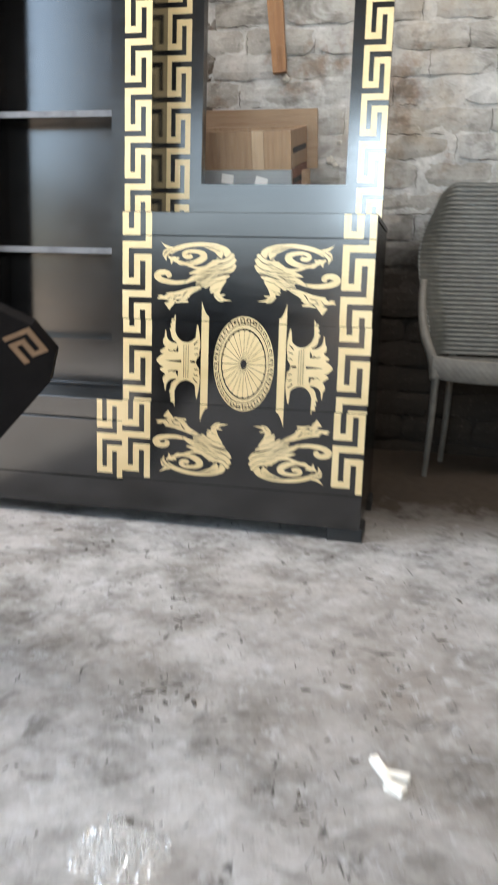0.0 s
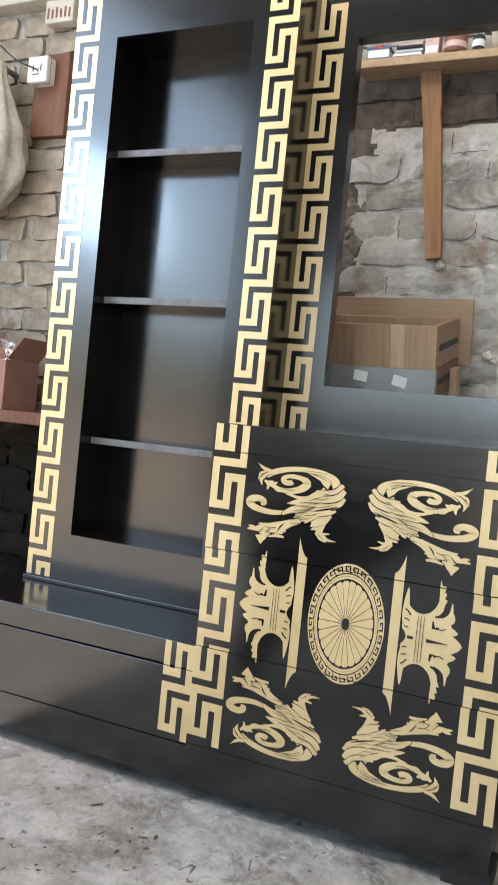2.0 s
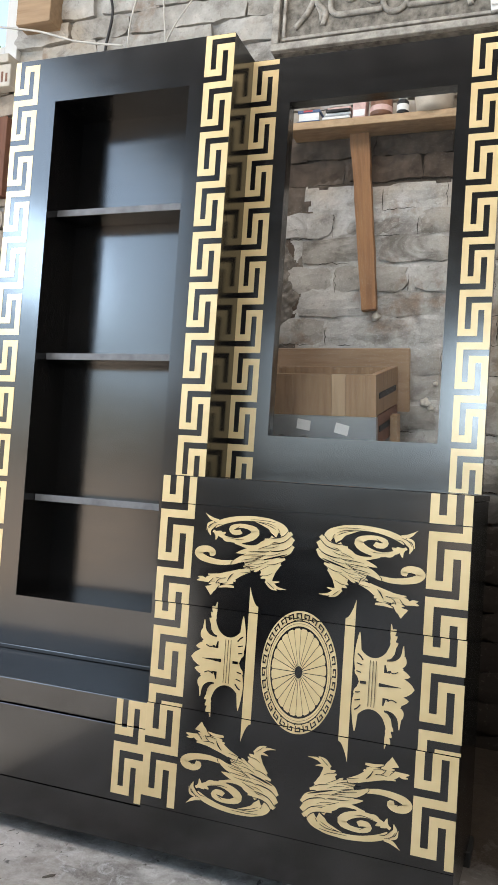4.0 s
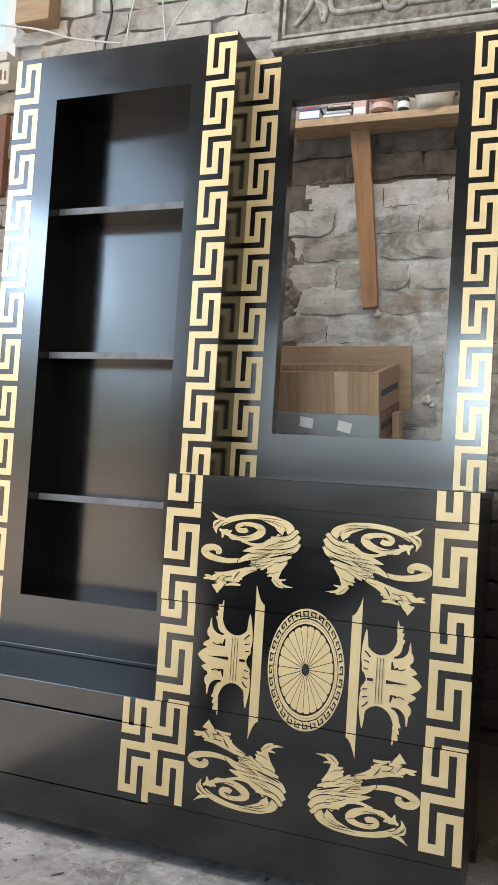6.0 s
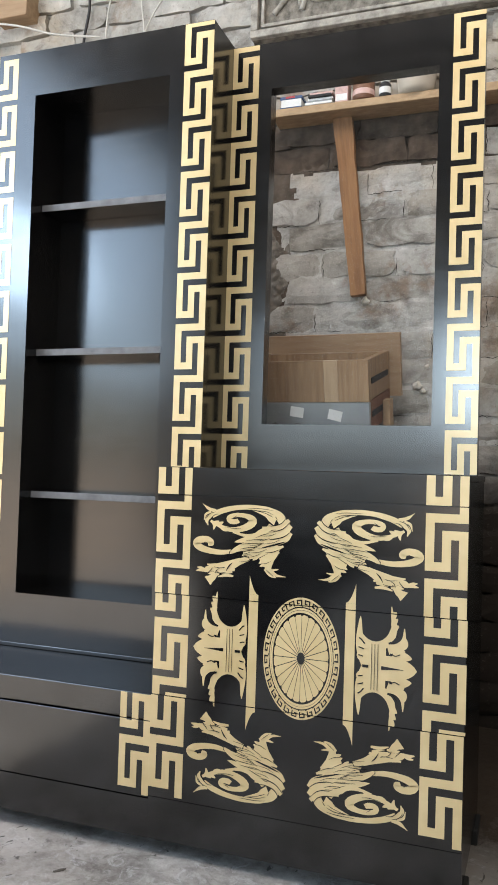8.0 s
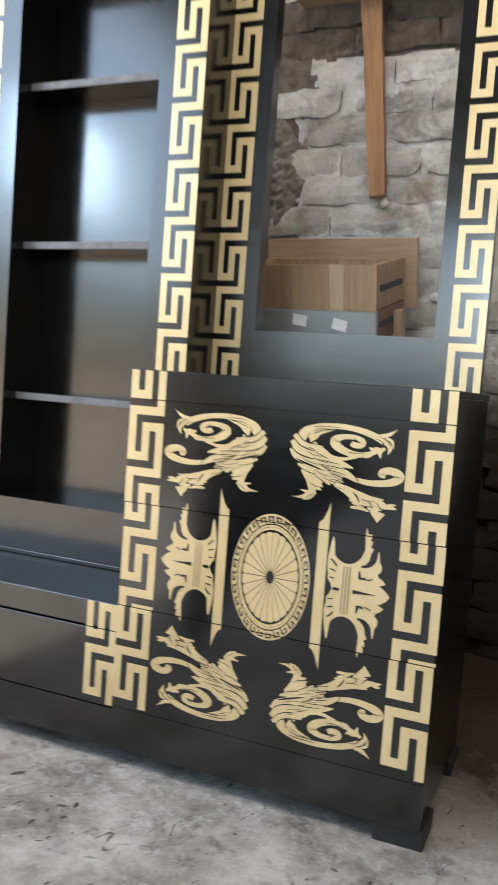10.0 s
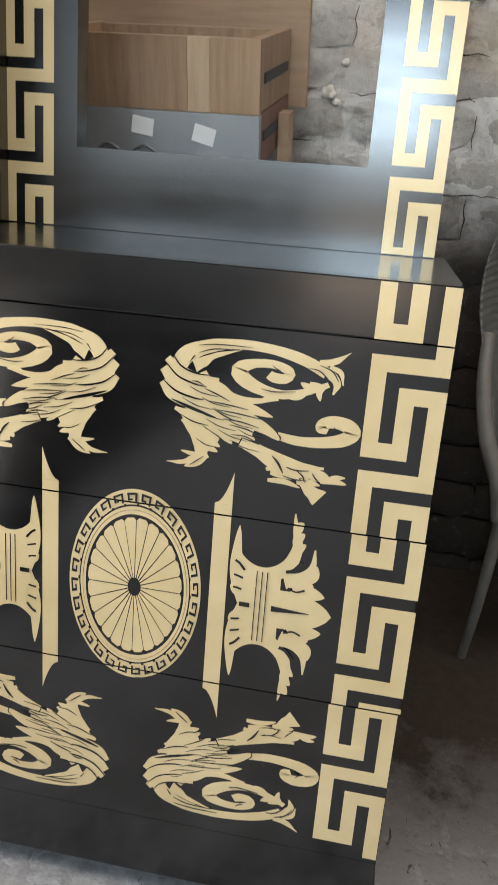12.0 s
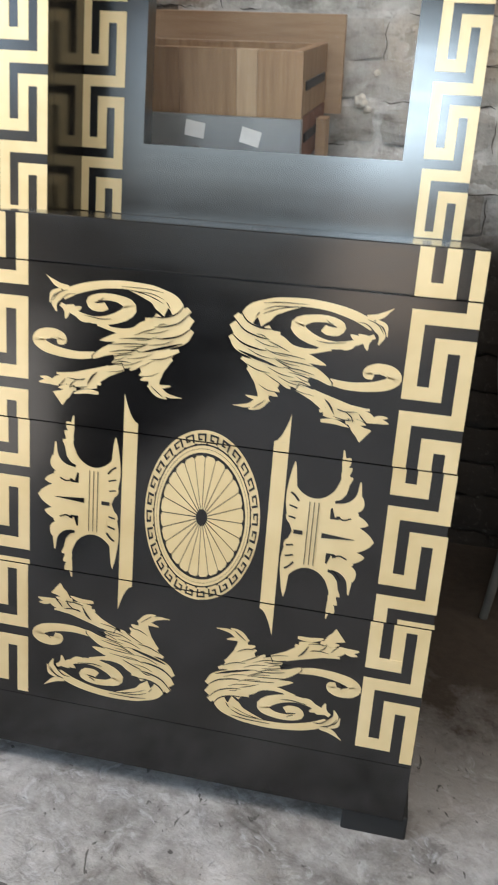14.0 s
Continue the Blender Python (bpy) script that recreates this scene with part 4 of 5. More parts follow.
def carved_panel():
    """A cast relief leaning on the wall: stepped border, ring and scroll mouldings."""
    m = plain("cast_stone", (0.36, 0.34, 0.305), 0.9, 30, 0.5, spec=0.2, bumps=0.6)
    ob = thing("relief_panel", "weathered grey cast relief panel with ring and scroll mouldings", "relief", at=pose(0, 0, 0))
    x0, x1, z0, z1, y = -0.70, 0.08, 1.962, 2.46, 2.578
    # dirty ground, coloured darker still as shade between the mouldings
    part("backing", block(x0, x1, y, 2.605, z0, z1, 0.003), plain("dirty_shaded_cast_stone", (0.21, 0.195, 0.17), 0.95, 38, 0.55, spec=0.1, bumps=0.8), ob, "dirty rough ground of the relief, darkened for recess shade")
    for k, (a, w, d) in enumerate(((0.0, 0.022, 0.020), (0.030, 0.010, 0.014))):
        for q in (block(x0 + a, x1 - a, y - d, y - 0.0004, z0 + a, z0 + a + w, 0.003), block(x0 + a, x1 - a, y - d, y - 0.0004, z1 - a - w, z1 - a, 0.003),
                  block(x0 + a, x0 + a + w, y - d + 0.0005, y - 0.0004, z0 + a + w, z1 - a - w, 0.003), block(x1 - a - w, x1 - a, y - d + 0.0005, y - 0.0004, z0 + a + w, z1 - a - w, 0.003)):
            part("border_moulding", q, m, ob)

    def roll(points, r=0.0085, n=40):
        bm = bmesh.new()
        tube(bm, spline([(p[0], y - 0.003, p[1]) for p in points], n), r, 8)
        part("scroll_moulding", bm, m, ob, smooth=True)

    def ring(cx, cz, r, w=0.0085):
        bm = bmesh.new()
        tube(bm, [Vector((cx + r * math.cos(a), y - 0.003, cz + r * math.sin(a))) for a in [2 * math.pi * k / 36 for k in range(37)]], w, 8)
        part("ring_moulding", bm, m, ob, smooth=True)

    c, zc = -0.345, 2.075
    ring(c, zc, 0.034)
    ring(c - 0.055, zc + 0.035, 0.030)
    ring(c + 0.055, zc + 0.035, 0.030)
    ring(c, zc + 0.075, 0.034)
    ring(c - 0.055, zc + 0.115, 0.030)
    ring(c + 0.055, zc + 0.115, 0.030)
    for s in (1, -1):
        roll([(c + s * 0.035, zc - 0.022), (c + s * 0.10, zc - 0.022), (c + s * 0.165, zc - 0.020), (c + s * 0.185, zc + 0.005), (c + s * 0.182, zc + 0.05)])
        roll([(c + s * 0.085, zc + 0.04), (c + s * 0.13, zc + 0.02), (c + s * 0.15, zc + 0.05), (c + s * 0.14, zc + 0.08)])
        roll([(c + s * 0.29, zc - 0.045), (c + s * 0.255, zc - 0.005), (c + s * 0.235, zc + 0.045), (c + s * 0.25, zc + 0.09)])
        roll([(c + s * 0.205, zc - 0.045), (c + s * 0.20, zc - 0.01), (c + s * 0.225, zc + 0.02), (c + s * 0.235, zc + 0.045)])
        for k in range(5):
            a = radians(60 + 50 * k)
            roll([(c + s * 0.215, zc - 0.01), (c + s * (0.215 + 0.013 * math.cos(a)), zc - 0.01 + 0.016 * math.sin(a)), (c + s * (0.215 + 0.022 * math.cos(a)), zc - 0.01 + 0.024 * math.sin(a))], 0.0045, 10)
    p = thing("folded_paper", "folded white paper tucked in front of the relief panel", "paper")
    bm = slab(bmesh.new(), -0.035, 0.035, -0.004, 0.004, -0.055, 0.055, 0.003)
    bm2 = put("sheet", bm, PAPER, p)
    bm2.matrix_basis = pose(-0.055, 2.545, 2.040, -4, -6, 0)
    e = put("sheet", slab(bmesh.new(), -0.030, 0.032, -0.003, 0.003, -0.05, 0.05, 0.002), PAPER, p)
    e.matrix_basis = pose(-0.050, 2.5375, 2.044, -4, 5, 0)


def drawer_carcass():
    """An unfinished drawer unit lying tipped forwards on a crate."""
    ob = thing("drawer_unit", "unfinished pale oak drawer unit lying tipped forward behind the frame", "drawer unit", at=pose(-0.275, 2.280, 0.985, 14, 0, -2))
    w, d = 0.34, 0.235
    part("bottom_board", block(-w + 0.018, -0.018, 0.016, d - 0.016, -0.095, -0.085), OAK, ob)
    part("side_board", block(-0.016, 0.0, 0.016, d, -0.098, 0.0, 0.001), UPRIGHT, ob)
    part("side_board", block(-0.016, 0.0, 0.016, d, -0.172, -0.1005, 0.001), BROWN, ob, "darker lower side board")
    part("side_board", block(-w, -w + 0.016, 0.016, d, -0.172, 0.0, 0.001), OAK, ob)
    part("inner_board", block(-w + 0.017, -0.017, d - 0.015, d, -0.094, -0.002, 0.001), UPRIGHT, ob)
    for a, b, mat in ((-w, -0.206, UPRIGHT), (-0.2055, -0.108, UPRIGHT), (-0.1075, -0.074, PALE_OAK), (-0.0735, 0.001, UPRIGHT)):
        part("front_board", block(a, b, 0.0, 0.015, -0.100, 0.0, 0.0005), mat, ob, "pale oak front board")
    part("kick_panel", block(-w, 0.002, -0.003, 0.012, -0.172, -0.101, 0.001), SHEET, ob, "grey laminate panel")
    for x, z, a in ((-0.082, -0.131, 14), (-0.178, -0.123, 9)):
        tag = part("paper_tag", slab(bmesh.new(), -0.017, 0.017, -0.0006, 0.0006, -0.0125, 0.0125), PAPER, ob, "crumpled white paper tag")
        tag.matrix_basis = pose(x, -0.0042, z, 0, a, 0)
    bm = bmesh.new()
    tube(bm, spline([(-0.25 + 0.012 * k, -0.004, -0.158 + 0.007 * math.sin(k * 1.3)) for k in range(10)], 40), 0.0025, 6)
    part("scroll_trim", bm, EDGE, ob, "faint scroll trim")
    for k in range(2):
        part("rail_slot", block(0.0004, 0.003, 0.03, d - 0.03, -0.060 - 0.080 * k, -0.046 - 0.080 * k), INK, ob, "dark runner slot")
    part("back_board", block(-w - 0.02, 0.030, d + 0.002, d + 0.018, -0.12, 0.045, 0.001), OAK, ob)
    part("corner_post", block(0.004, 0.022, 0.13, 0.17, -0.215, -0.115, 0.001), OAK, ob)
    c = thing("crate", "rough timber crate under the unfinished drawer unit", "crate")
    for z in (0.10, 0.28, 0.46, 0.64):
        part("slat", block(-0.62, -0.285, 2.325, 2.34, z, z + 0.11, 0.002), TIMBER, c)
    for x in (-0.62, -0.305):
        part("side", block(x, x + 0.018, 2.341, 2.56, 0.052, 0.775, 0.002), TIMBER, c)
    part("lid", block(-0.63, -0.275, 2.322, 2.565, 0.776, 0.79, 0.002), TIMBER, c)


def wicker_chair():
    ob = thing("resin_chair", "grey woven resin armchair standing by the brick wall", "chair", at=pose(0.004, -0.085, 0.004))
    x0, x1 = 0.118, 0.66
    w = x1 - x0
    rows, cols = 300, 100
    bm = bmesh.new()
    g = []
    for j in range(rows + 1):
        v = j / rows
        line = []
        for i in range(cols + 1):
            u = i / cols
            bulge = 0.042 * math.sin(math.pi * min(1, max(0, (1 - v) * 1.15))) ** 1.5
            x = x0 - bulge + (w + 2 * bulge) * u
            edge = max(0.0, 1 - min(u, 1 - u) / 0.10)
            z = 0.40 + 0.475 * v - 0.055 * edge ** 2 * v ** 4
            y = 2.475 + 0.075 * v - 0.16 * edge ** 2 * (1 - 0.55 * v) + 0.02 * math.sin(math.pi * u)
            y -= 0.0034 * math.sin(math.pi * v * 76) * (0.55 + 0.45 * math.sin(math.pi * u * 26 + math.pi * int(v * 38)))
            line.append(bm.verts.new((x, y, z)))
        g.append(line)
    for j in range(rows):
        for i in range(cols):
            bm.faces.new((g[j][i], g[j][i + 1], g[j + 1][i + 1], g[j + 1][i]))
    r = bmesh.ops.extrude_face_region(bm, geom=bm.faces[:])
    for v in [q for q in r["geom"] if isinstance(q, bmesh.types.BMVert)]:
        v.co.y += 0.012
    part("backrest", bm, WICKER, ob, "woven backrest", smooth=True)
    for s in (0, 1):
        m = (lambda x: x) if s == 0 else (lambda x: x0 + x1 - x)
        bm = bmesh.new()
        tube(bm, spline([(m(x0 - 0.022), 2.40, 0.60), (m(x0 - 0.022), 2.36, 0.53), (m(x0 - 0.010), 2.325, 0.46), (m(x0 + 0.014), 2.30, 0.40), (m(x0 + 0.025), 2.295, 0.345)], 24), 0.018, 10,
             lambda t: 0.010 + 0.005 * t)
        part("arm", bm, PALE_RESIN, ob, "slim curved arm", smooth=True)
        bm = bmesh.new()
        tube(bm, spline([(m(x0 + 0.026), 2.297, 0.36), (m(x0 + 0.021), 2.330, 0.20), (m(x0 + 0.014), 2.372, 0.060)], 14), 0.016, 8, lambda t: 0.010 - 0.0025 * t)
        part("leg", bm, PALE_RESIN, ob, smooth=True)
        bm = bmesh.new()
        tube(bm, spline([(m(x0 + 0.07), 2.50, 0.40), (m(x0 + 0.065), 2.53, 0.20), (m(x0 + 0.058), 2.565, 0.060)], 14), 0.016, 8, lambda t: 0.010 - 0.0025 * t)
        part("leg", bm, PALE_RESIN, ob, smooth=True)
    part("seat", block(x0 + 0.02, x1 - 0.02, 2.30, 2.50, 0.365, 0.395, 0.010), WICKER, ob, "smooth resin seat", smooth=True)
    bm = bmesh.new()
    n, h = 110, 14
    g = []
    for j in range(h + 1):
        g.append([bm.verts.new((x0 + 0.012 + (w - 0.024) * i / n, 2.288 - 0.006 * math.sin(math.pi * j / h) - 0.002 * math.sin(math.pi * i * 0.55) * math.sin(math.pi * j * 0.5),
                                0.338 + 0.060 * j / h + 0.012 * (abs(2 * i / n - 1) ** 4))) for i in range(n + 1)])
    for j in range(h):
        for i in range(n):
            bm.faces.new((g[j][i], g[j][i + 1], g[j + 1][i + 1], g[j + 1][i]))
    r = bmesh.ops.extrude_face_region(bm, geom=bm.faces[:])
    for v in [q for q in r["geom"] if isinstance(q, bmesh.types.BMVert)]:
        v.co.y += 0.014
    part("front_rim", bm, PALE_RESIN, ob, "woven front rim", smooth=True)


def window():
    a, b, lo, hi = WIN
    ob = tagged(new("window_1"), "white framed window with bright daylight outside", "window", kind="structure")
    for q in (block(a, a + 0.05, 2.60, 2.68, lo, hi, 0.003), block(b - 0.05, b, 2.60, 2.68, lo, hi, 0.003),
              block(a + 0.05, b - 0.05, 2.601, 2.68, lo, lo + 0.05, 0.003), block(a + 0.05, b - 0.05, 2.601, 2.68, hi - 0.05, hi, 0.003)):
        part("window_frame", q, WHITE, ob)
    part("window_sill", block(a - 0.03, b + 0.005, 2.555, 2.66, lo - 0.032, lo - 0.002, 0.004), IVORY, ob)
    p = part("pane", block(a + 0.05, b - 0.05, 2.645, 2.649, lo + 0.05, hi - 0.05), GLASS, ob)
    p.visible_shadow = False
    for k in range(7):
        bm = bmesh.new()
        x = a + 0.09 + 0.088 * k
        tube(bm, [Vector((x, 2.72, lo - 0.01)), Vector((x, 2.72, hi))], 0.004, 6)
        part("window_bar", bm, SHEET, ob)
    pl = thing("potted_plant", "small green plant standing outside the window", "plant")
    rng = random.Random(4)
    bm = bmesh.new()
    for k in range(9):
        a0 = rng.uniform(0, 6.28)
        tube(bm, spline([(-1.80, 2.79, lo), (-1.80 + 0.03 * math.cos(a0), 2.79 + 0.02 * math.sin(a0), lo + 0.06), (-1.80 + 0.09 * math.cos(a0), 2.79 + 0.04 * math.sin(a0), lo + rng.uniform(0.08, 0.16))], 8), 0.002, 5)
    part("stems", bm, LEAF, pl)
    bm = bmesh.new()
    for k in range(70):
        c = Vector((-1.80 + rng.gauss(0, 0.055), 2.79 + rng.gauss(0, 0.025), lo + 0.10 + rng.gauss(0, 0.035)))
        u = Vector((rng.uniform(-1, 1), rng.uniform(-1, 1), rng.uniform(-1, 1))).normalized() * 0.016
        v = u.cross(Vector((rng.uniform(-1, 1), rng.uniform(-1, 1), rng.uniform(-1, 1)))).normalized() * 0.008
        vs = [bm.verts.new(c + q) for q in (-u, v * 0.9, u, -v * 0.9)]
        bm.faces.new(vs)
    part("leaves", bm, LEAF, pl)


def left_clutter():
    w = thing("timber_offcut", "pale timber block fixed to the brick wall", "timber")
    part("block", block(-1.585, -1.455, 2.535, 2.612, 2.148, 2.40, 0.003), OAK, w)
    b = thing("mounting_board", "dark brown wooden mounting board on the brick wall", "board")
    part("board", block(-1.760, -1.622, 2.578, 2.612, 1.60, 1.870, 0.003), BROWN, b)
    t = thing("terminal_block", "aged ivory plastic terminal block on the wall", "terminal block")
    part("body", block(-1.720, -1.607, 2.555, 2.600, 1.960, 2.036, 0.004), IVORY, t)
    for k in range(6):
        part("slot", block(-1.710 + 0.017 * k, -1.703 + 0.017 * k, 2.5535, 2.5549, 1.975, 2.010 - 0.006 * (k % 2)), COCOA, t)
    j = thing("junction_box", "white plastic junction box with scribbled marks", "junction box")
    part("body", block(-1.752, -1.672, 2.530, 2.577, 1.760, 1.845, 0.005), WHITE, j)
    part("lid_seam", block(-1.7525, -1.6715, 2.548, 2.550, 1.7595, 1.8455), EDGE, j)
    for x, lo, hi in ((-1.728, 1.795, 1.815), (-1.708, 1.792, 1.806), (-1.697, 1.796, 1.818)):
        part("scribble", block(x, x + 0.003, 2.5282, 2.5296, lo, hi), INK, j)
    part("scribble", block(-1.73, -1.70, 2.5282, 2.5296, 1.784, 1.7865), INK, j)
    # hanging sack
    s = thing("hanging_sack", "crumpled whitish woven sack hanging on the wall", "sack")
    bm = bmesh.new()
    rings = []
    for k in range(31):
        v = k / 30
        r = 0.02 + 0.125 * math.sin(math.pi * (0.06 + 0.90 * v ** 1.6))
        ring = []
        for i in range(36):
            a = 2 * math.pi * i / 36
            q = r * (1 + 0.16 * noise.noise((3 * math.cos(a), 3 * math.sin(a), 6 * v)) + 0.10 * math.sin(9 * a + 2 * v))
            ring.append(bm.verts.new((-1.862 + q * math.cos(a), 2.50 + 0.62 * q * math.sin(a), 1.82 - 0.50 * v)))
        rings.append(ring)
    for p, q in zip(rings, rings[1:]):
        for i in range(36):
            bm.faces.new((p[i], p[(i + 1) % 36], q[(i + 1) % 36], q[i]))
    bm.faces.new(rings[0])
    bm.faces.new(rings[-1])
    part("cloth", bm, SACK, s, smooth=True)
    part("hook", block(-1.869, -1.855, 2.48, 2.612, 1.815, 1.83, 0.002), EDGE, s)
    # side table with a carton
    d = thing("work_table", "dark timber work table against the brick wall", "table")
    part("tabletop", block(-2.35, -1.30, 2.30, 2.595, 0.655, 0.69, 0.003), BROWN, d)
    for x in (-2.32, -1.36):
        for y in (2.32, 2.545):
            part("leg", block(x, x + 0.045, y, y + 0.045, 0.02, 0.654, 0.002), BROWN, d)
    c = thing("cardboard_carton", "open printed cardboard carton on the work table", "carton")
    part("box", block(-1.86, -1.615, 2.40, 2.56, 0.6905, 0.845, 0.002), CARTON, c)
    part("red_panel", block(-1.84, -1.70, 2.3975, 2.3992, 0.71, 0.80), RED, c)
    part("printed_bar", block(-1.82, -1.74, 2.3955, 2.3972, 0.765, 0.782), PAPER, c)
    f = part("flap", slab(bmesh.new(), -0.12, 0.12, -0.0015, 0.0015, 0, 0.08), CARTON, c)
    f.matrix_basis = pose(-1.735, 2.402, 0.847, 38, 0, 0)
    f = part("flap", slab(bmesh.new(), -0.0015, 0.0015, -0.075, 0.075, 0, 0.09), CARTON, c)
    f.matrix_basis = pose(-1.616, 2.48, 0.847, 0, 40, 0)
    p = thing("plastic_bag", "crumpled clear plastic bag stuffed in the carton", "bag")
    bm = bmesh.new()
    bmesh.ops.create_icosphere(bm, subdivisions=4, radius=0.07)
    for v in bm.verts:
        v.co *= 1 + 0.5 * noise.noise(v.co * 22)
        v.co = Vector((v.co.x * 1.2 - 1.76, v.co.y * 0.8 + 2.49, v.co.z * 0.7 + 0.885))
    part("film", bm, FILM, p)


def cables():
    def wire(points, r, mat, label):
        ob = thing("cable", label, "cable")
        bm = bmesh.new()
        tube(bm, spline(points, 40), r, 6)
        part("lead", bm, mat, ob, smooth=True)
    wire(((-1.30, 2.592, 2.50), (-1.29, 2.588, 2.30), (-1.255, 2.586, 2.18), (-1.275, 2.59, 2.05), (-1.30, 2.592, 1.80)), 0.0045, CABLE, "black cable hanging down the brick wall")
    wire(((-1.15, 2.592, 2.50), (-1.165, 2.588, 2.25), (-1.19, 2.588, 2.12), (-1.20, 2.59, 1.90)), 0.003, PALE_WIRE, "pale thin cable hanging down the brick wall")
    wire(((-1.07, 2.592, 2.50), (-1.075, 2.588, 2.20), (-1.06, 2.588, 2.05), (-1.07, 2.59, 1.90)), 0.0025, PALE_WIRE, "pale thin cable hanging down the brick wall")
    wire(((-0.80, 2.59, 2.40), (-0.92, 2.585, 2.24), (-1.03, 2.585, 2.10), (-1.10, 2.59, 1.95)), 0.0025, PALE_WIRE, "pale thin cable slanting across the brick wall")
    wire(((-1.70, 2.55, 2.17), (-1.50, 2.54, 2.12), (-1.36, 2.55, 2.075), (-1.20, 2.57, 2.05)), 0.0035, PALE_WIRE, "pale cable running from the terminal block")
    wire(((-1.712, 2.528, 1.80), (-1.80, 2.51, 1.84), (-1.93, 2.50, 1.95)), 0.0025, CABLE, "thin black lead from the junction box")


def floor_litter():
    for k, (x, y, a, l) in enumerate(((0.104, 0.895, 118, 0.044), (0.122, 0.884, 178, 0.027), (0.120, 0.862, 150, 0.026))):
        ob = thing("tile_shard", "small broken cream tile shard on the concrete floor", "shard", "tile shards on the floor")
        bm = slab(bmesh.new(), -l / 2, l / 2, -0.005, 0.005, 0, 0.010, 0.002)
        rng = random.Random(k)
        for v in bm.verts:
            v.co.x += rng.uniform(-0.002, 0.002)
            v.co.y += rng.uniform(-0.002, 0.002)
        part("shard", bm, CHIPS, ob)
        ob.matrix_world = pose(x, y, floor_height(x, y), 0, 0, a)
    rng = random.Random(11)
    bm = bmesh.new()
    for k in range(460):
        x, y = rng.uniform(-1.3, 0.9), rng.uniform(0.3, 2.3)
        if k % 3 == 0:
            x, y = rng.choice(((-0.52, 1.55), (-0.22, 1.25), (0.16, 1.30), (-0.20, 0.98), (0.10, 1.05), (-0.60, 1.45), (0.25, 1.55), (0.02, 0.80)))
            x, y = x + rng.gauss(0, 0.025), y + rng.gauss(0, 0.04)
        if y > 1.65 and x < 0.08:
            continue
        s, long, turn = 0.0012 + 0.0042 * rng.random() ** 3, rng.uniform(0.8, 2.8), rng.uniform(0, 3.14)
        r = bmesh.ops.create_icosphere(bm, subdivisions=1, radius=s)
        z = floor_height(x, y)
        for v in r["verts"]:
            q = v.co * (1 + 0.4 * rng.uniform(-1, 1))
            q = Vector((q.x * long, q.y * 0.7, q.z * 0.55))
            v.co = Vector((x + q.x * math.cos(turn) - q.y * math.sin(turn), y + q.x * math.sin(turn) + q.y * math.cos(turn), z + q.z))
    tagged(put("floor_crumbs", bm, GRIT), "dark grit and mortar crumbs scattered on the floor", "grit", kind="stuff")
    ob = thing("plastic_wrap", "crumpled clear plastic wrap lying on the concrete floor", "wrap")
    bm = bmesh.new()
    n, m = 22, 80
    g = []
    for j in range(n + 1):
        row = []
        for i in range(m):
            a = 2 * math.pi * i / m
            r = j / n * 0.046 * (1 + 0.45 * noise.noise((2 * math.cos(a), 2 * math.sin(a), 5)))
            x, y = -0.128 + r * math.cos(a) * 1.1, 0.690 + r * math.sin(a)
            row.append(bm.verts.new((x, y, floor_height(x, y) + 0.001 + 0.050 * abs(noise.noise((x * 85, y * 85, 2))) * (1 - j / n) ** 0.5)))
        g.append(row)
    for j in range(n):
        for i in range(m):
            if noise.noise((i * 0.45, j * 0.45, 8)) > 0.02:
                bm.faces.new((g[j][i], g[j][(i + 1) % m], g[j + 1][(i + 1) % m], g[j + 1][i]))
    w = part("film", bm, WRAP, ob)
    w.visible_shadow = False


def leaning_panel():
    """A black board with clipped corners, standing on its lower corner, its gold border running round the edge."""
    ob = thing("lacquered_panel", "dull black board with clipped corners and a gold meander border darkened for shade", "board", at=pose(0.008, 0.94, 0.47, 35, 0, 0) @ pose(0, -0.94, -0.47))
    y = 0.94
    out = ((-0.312, 0.487), (-0.330, 0.526), (-0.372, 0.551), (-0.62, 0.658), (-0.80, 0.42), (-0.66, -0.078), (-0.60, 0.163), (-0.333, 0.440))
    bm = bmesh.new()
    f = [bm.verts.new((p[0], y, p[1])) for p in out]
    b = [bm.verts.new((p[0], y + 0.012, p[1])) for p in out]
    bm.faces.new(f)
    bm.faces.new(b[::-1])
    for i in range(len(out)):
        bm.faces.new((f[i], f[(i + 1) % len(out)], b[(i + 1) % len(out)], b[i]))
    part("board", bm, MATTE, ob)
    bm = bmesh.new()
    edges = ((Vector((-0.60, 0.649)), Vector((-0.374, 0.551))), (Vector((-0.331, 0.525)), Vector((-0.314, 0.487))))
    for p, q in edges:
        d = (q - p).normalized()
        s = Vector((-d.y, d.x)) * -1
        n = max(1, round((q - p).length / 0.075))
        step = (q - p).length / n
        for k in range(n):
            def cell(u0, u1, w0, w1):
                c = [p + d * (step * (k + u)) + s * (0.003 + 0.044 * w) for u, w in ((u0, w0), (u1, w0), (u1, w1), (u0, w1))]
                foil_quad(bm, *[(v.x, v.y) for v in c], y)
            cell(0.0, 0.14, 0.0, 1.0)
            cell(0.14, 0.88, 0.0, 0.2)
            cell(0.74, 0.88, 0.2, 0.6)
            cell(0.26, 0.74, 0.4, 0.6)
            cell(0.26, 0.40, 0.6, 1.0)
            cell(0.40, 1.0, 0.8, 1.0)
    part("gold_border", bm, SHADED_GOLD, ob, "gold meander border darkened for shade")


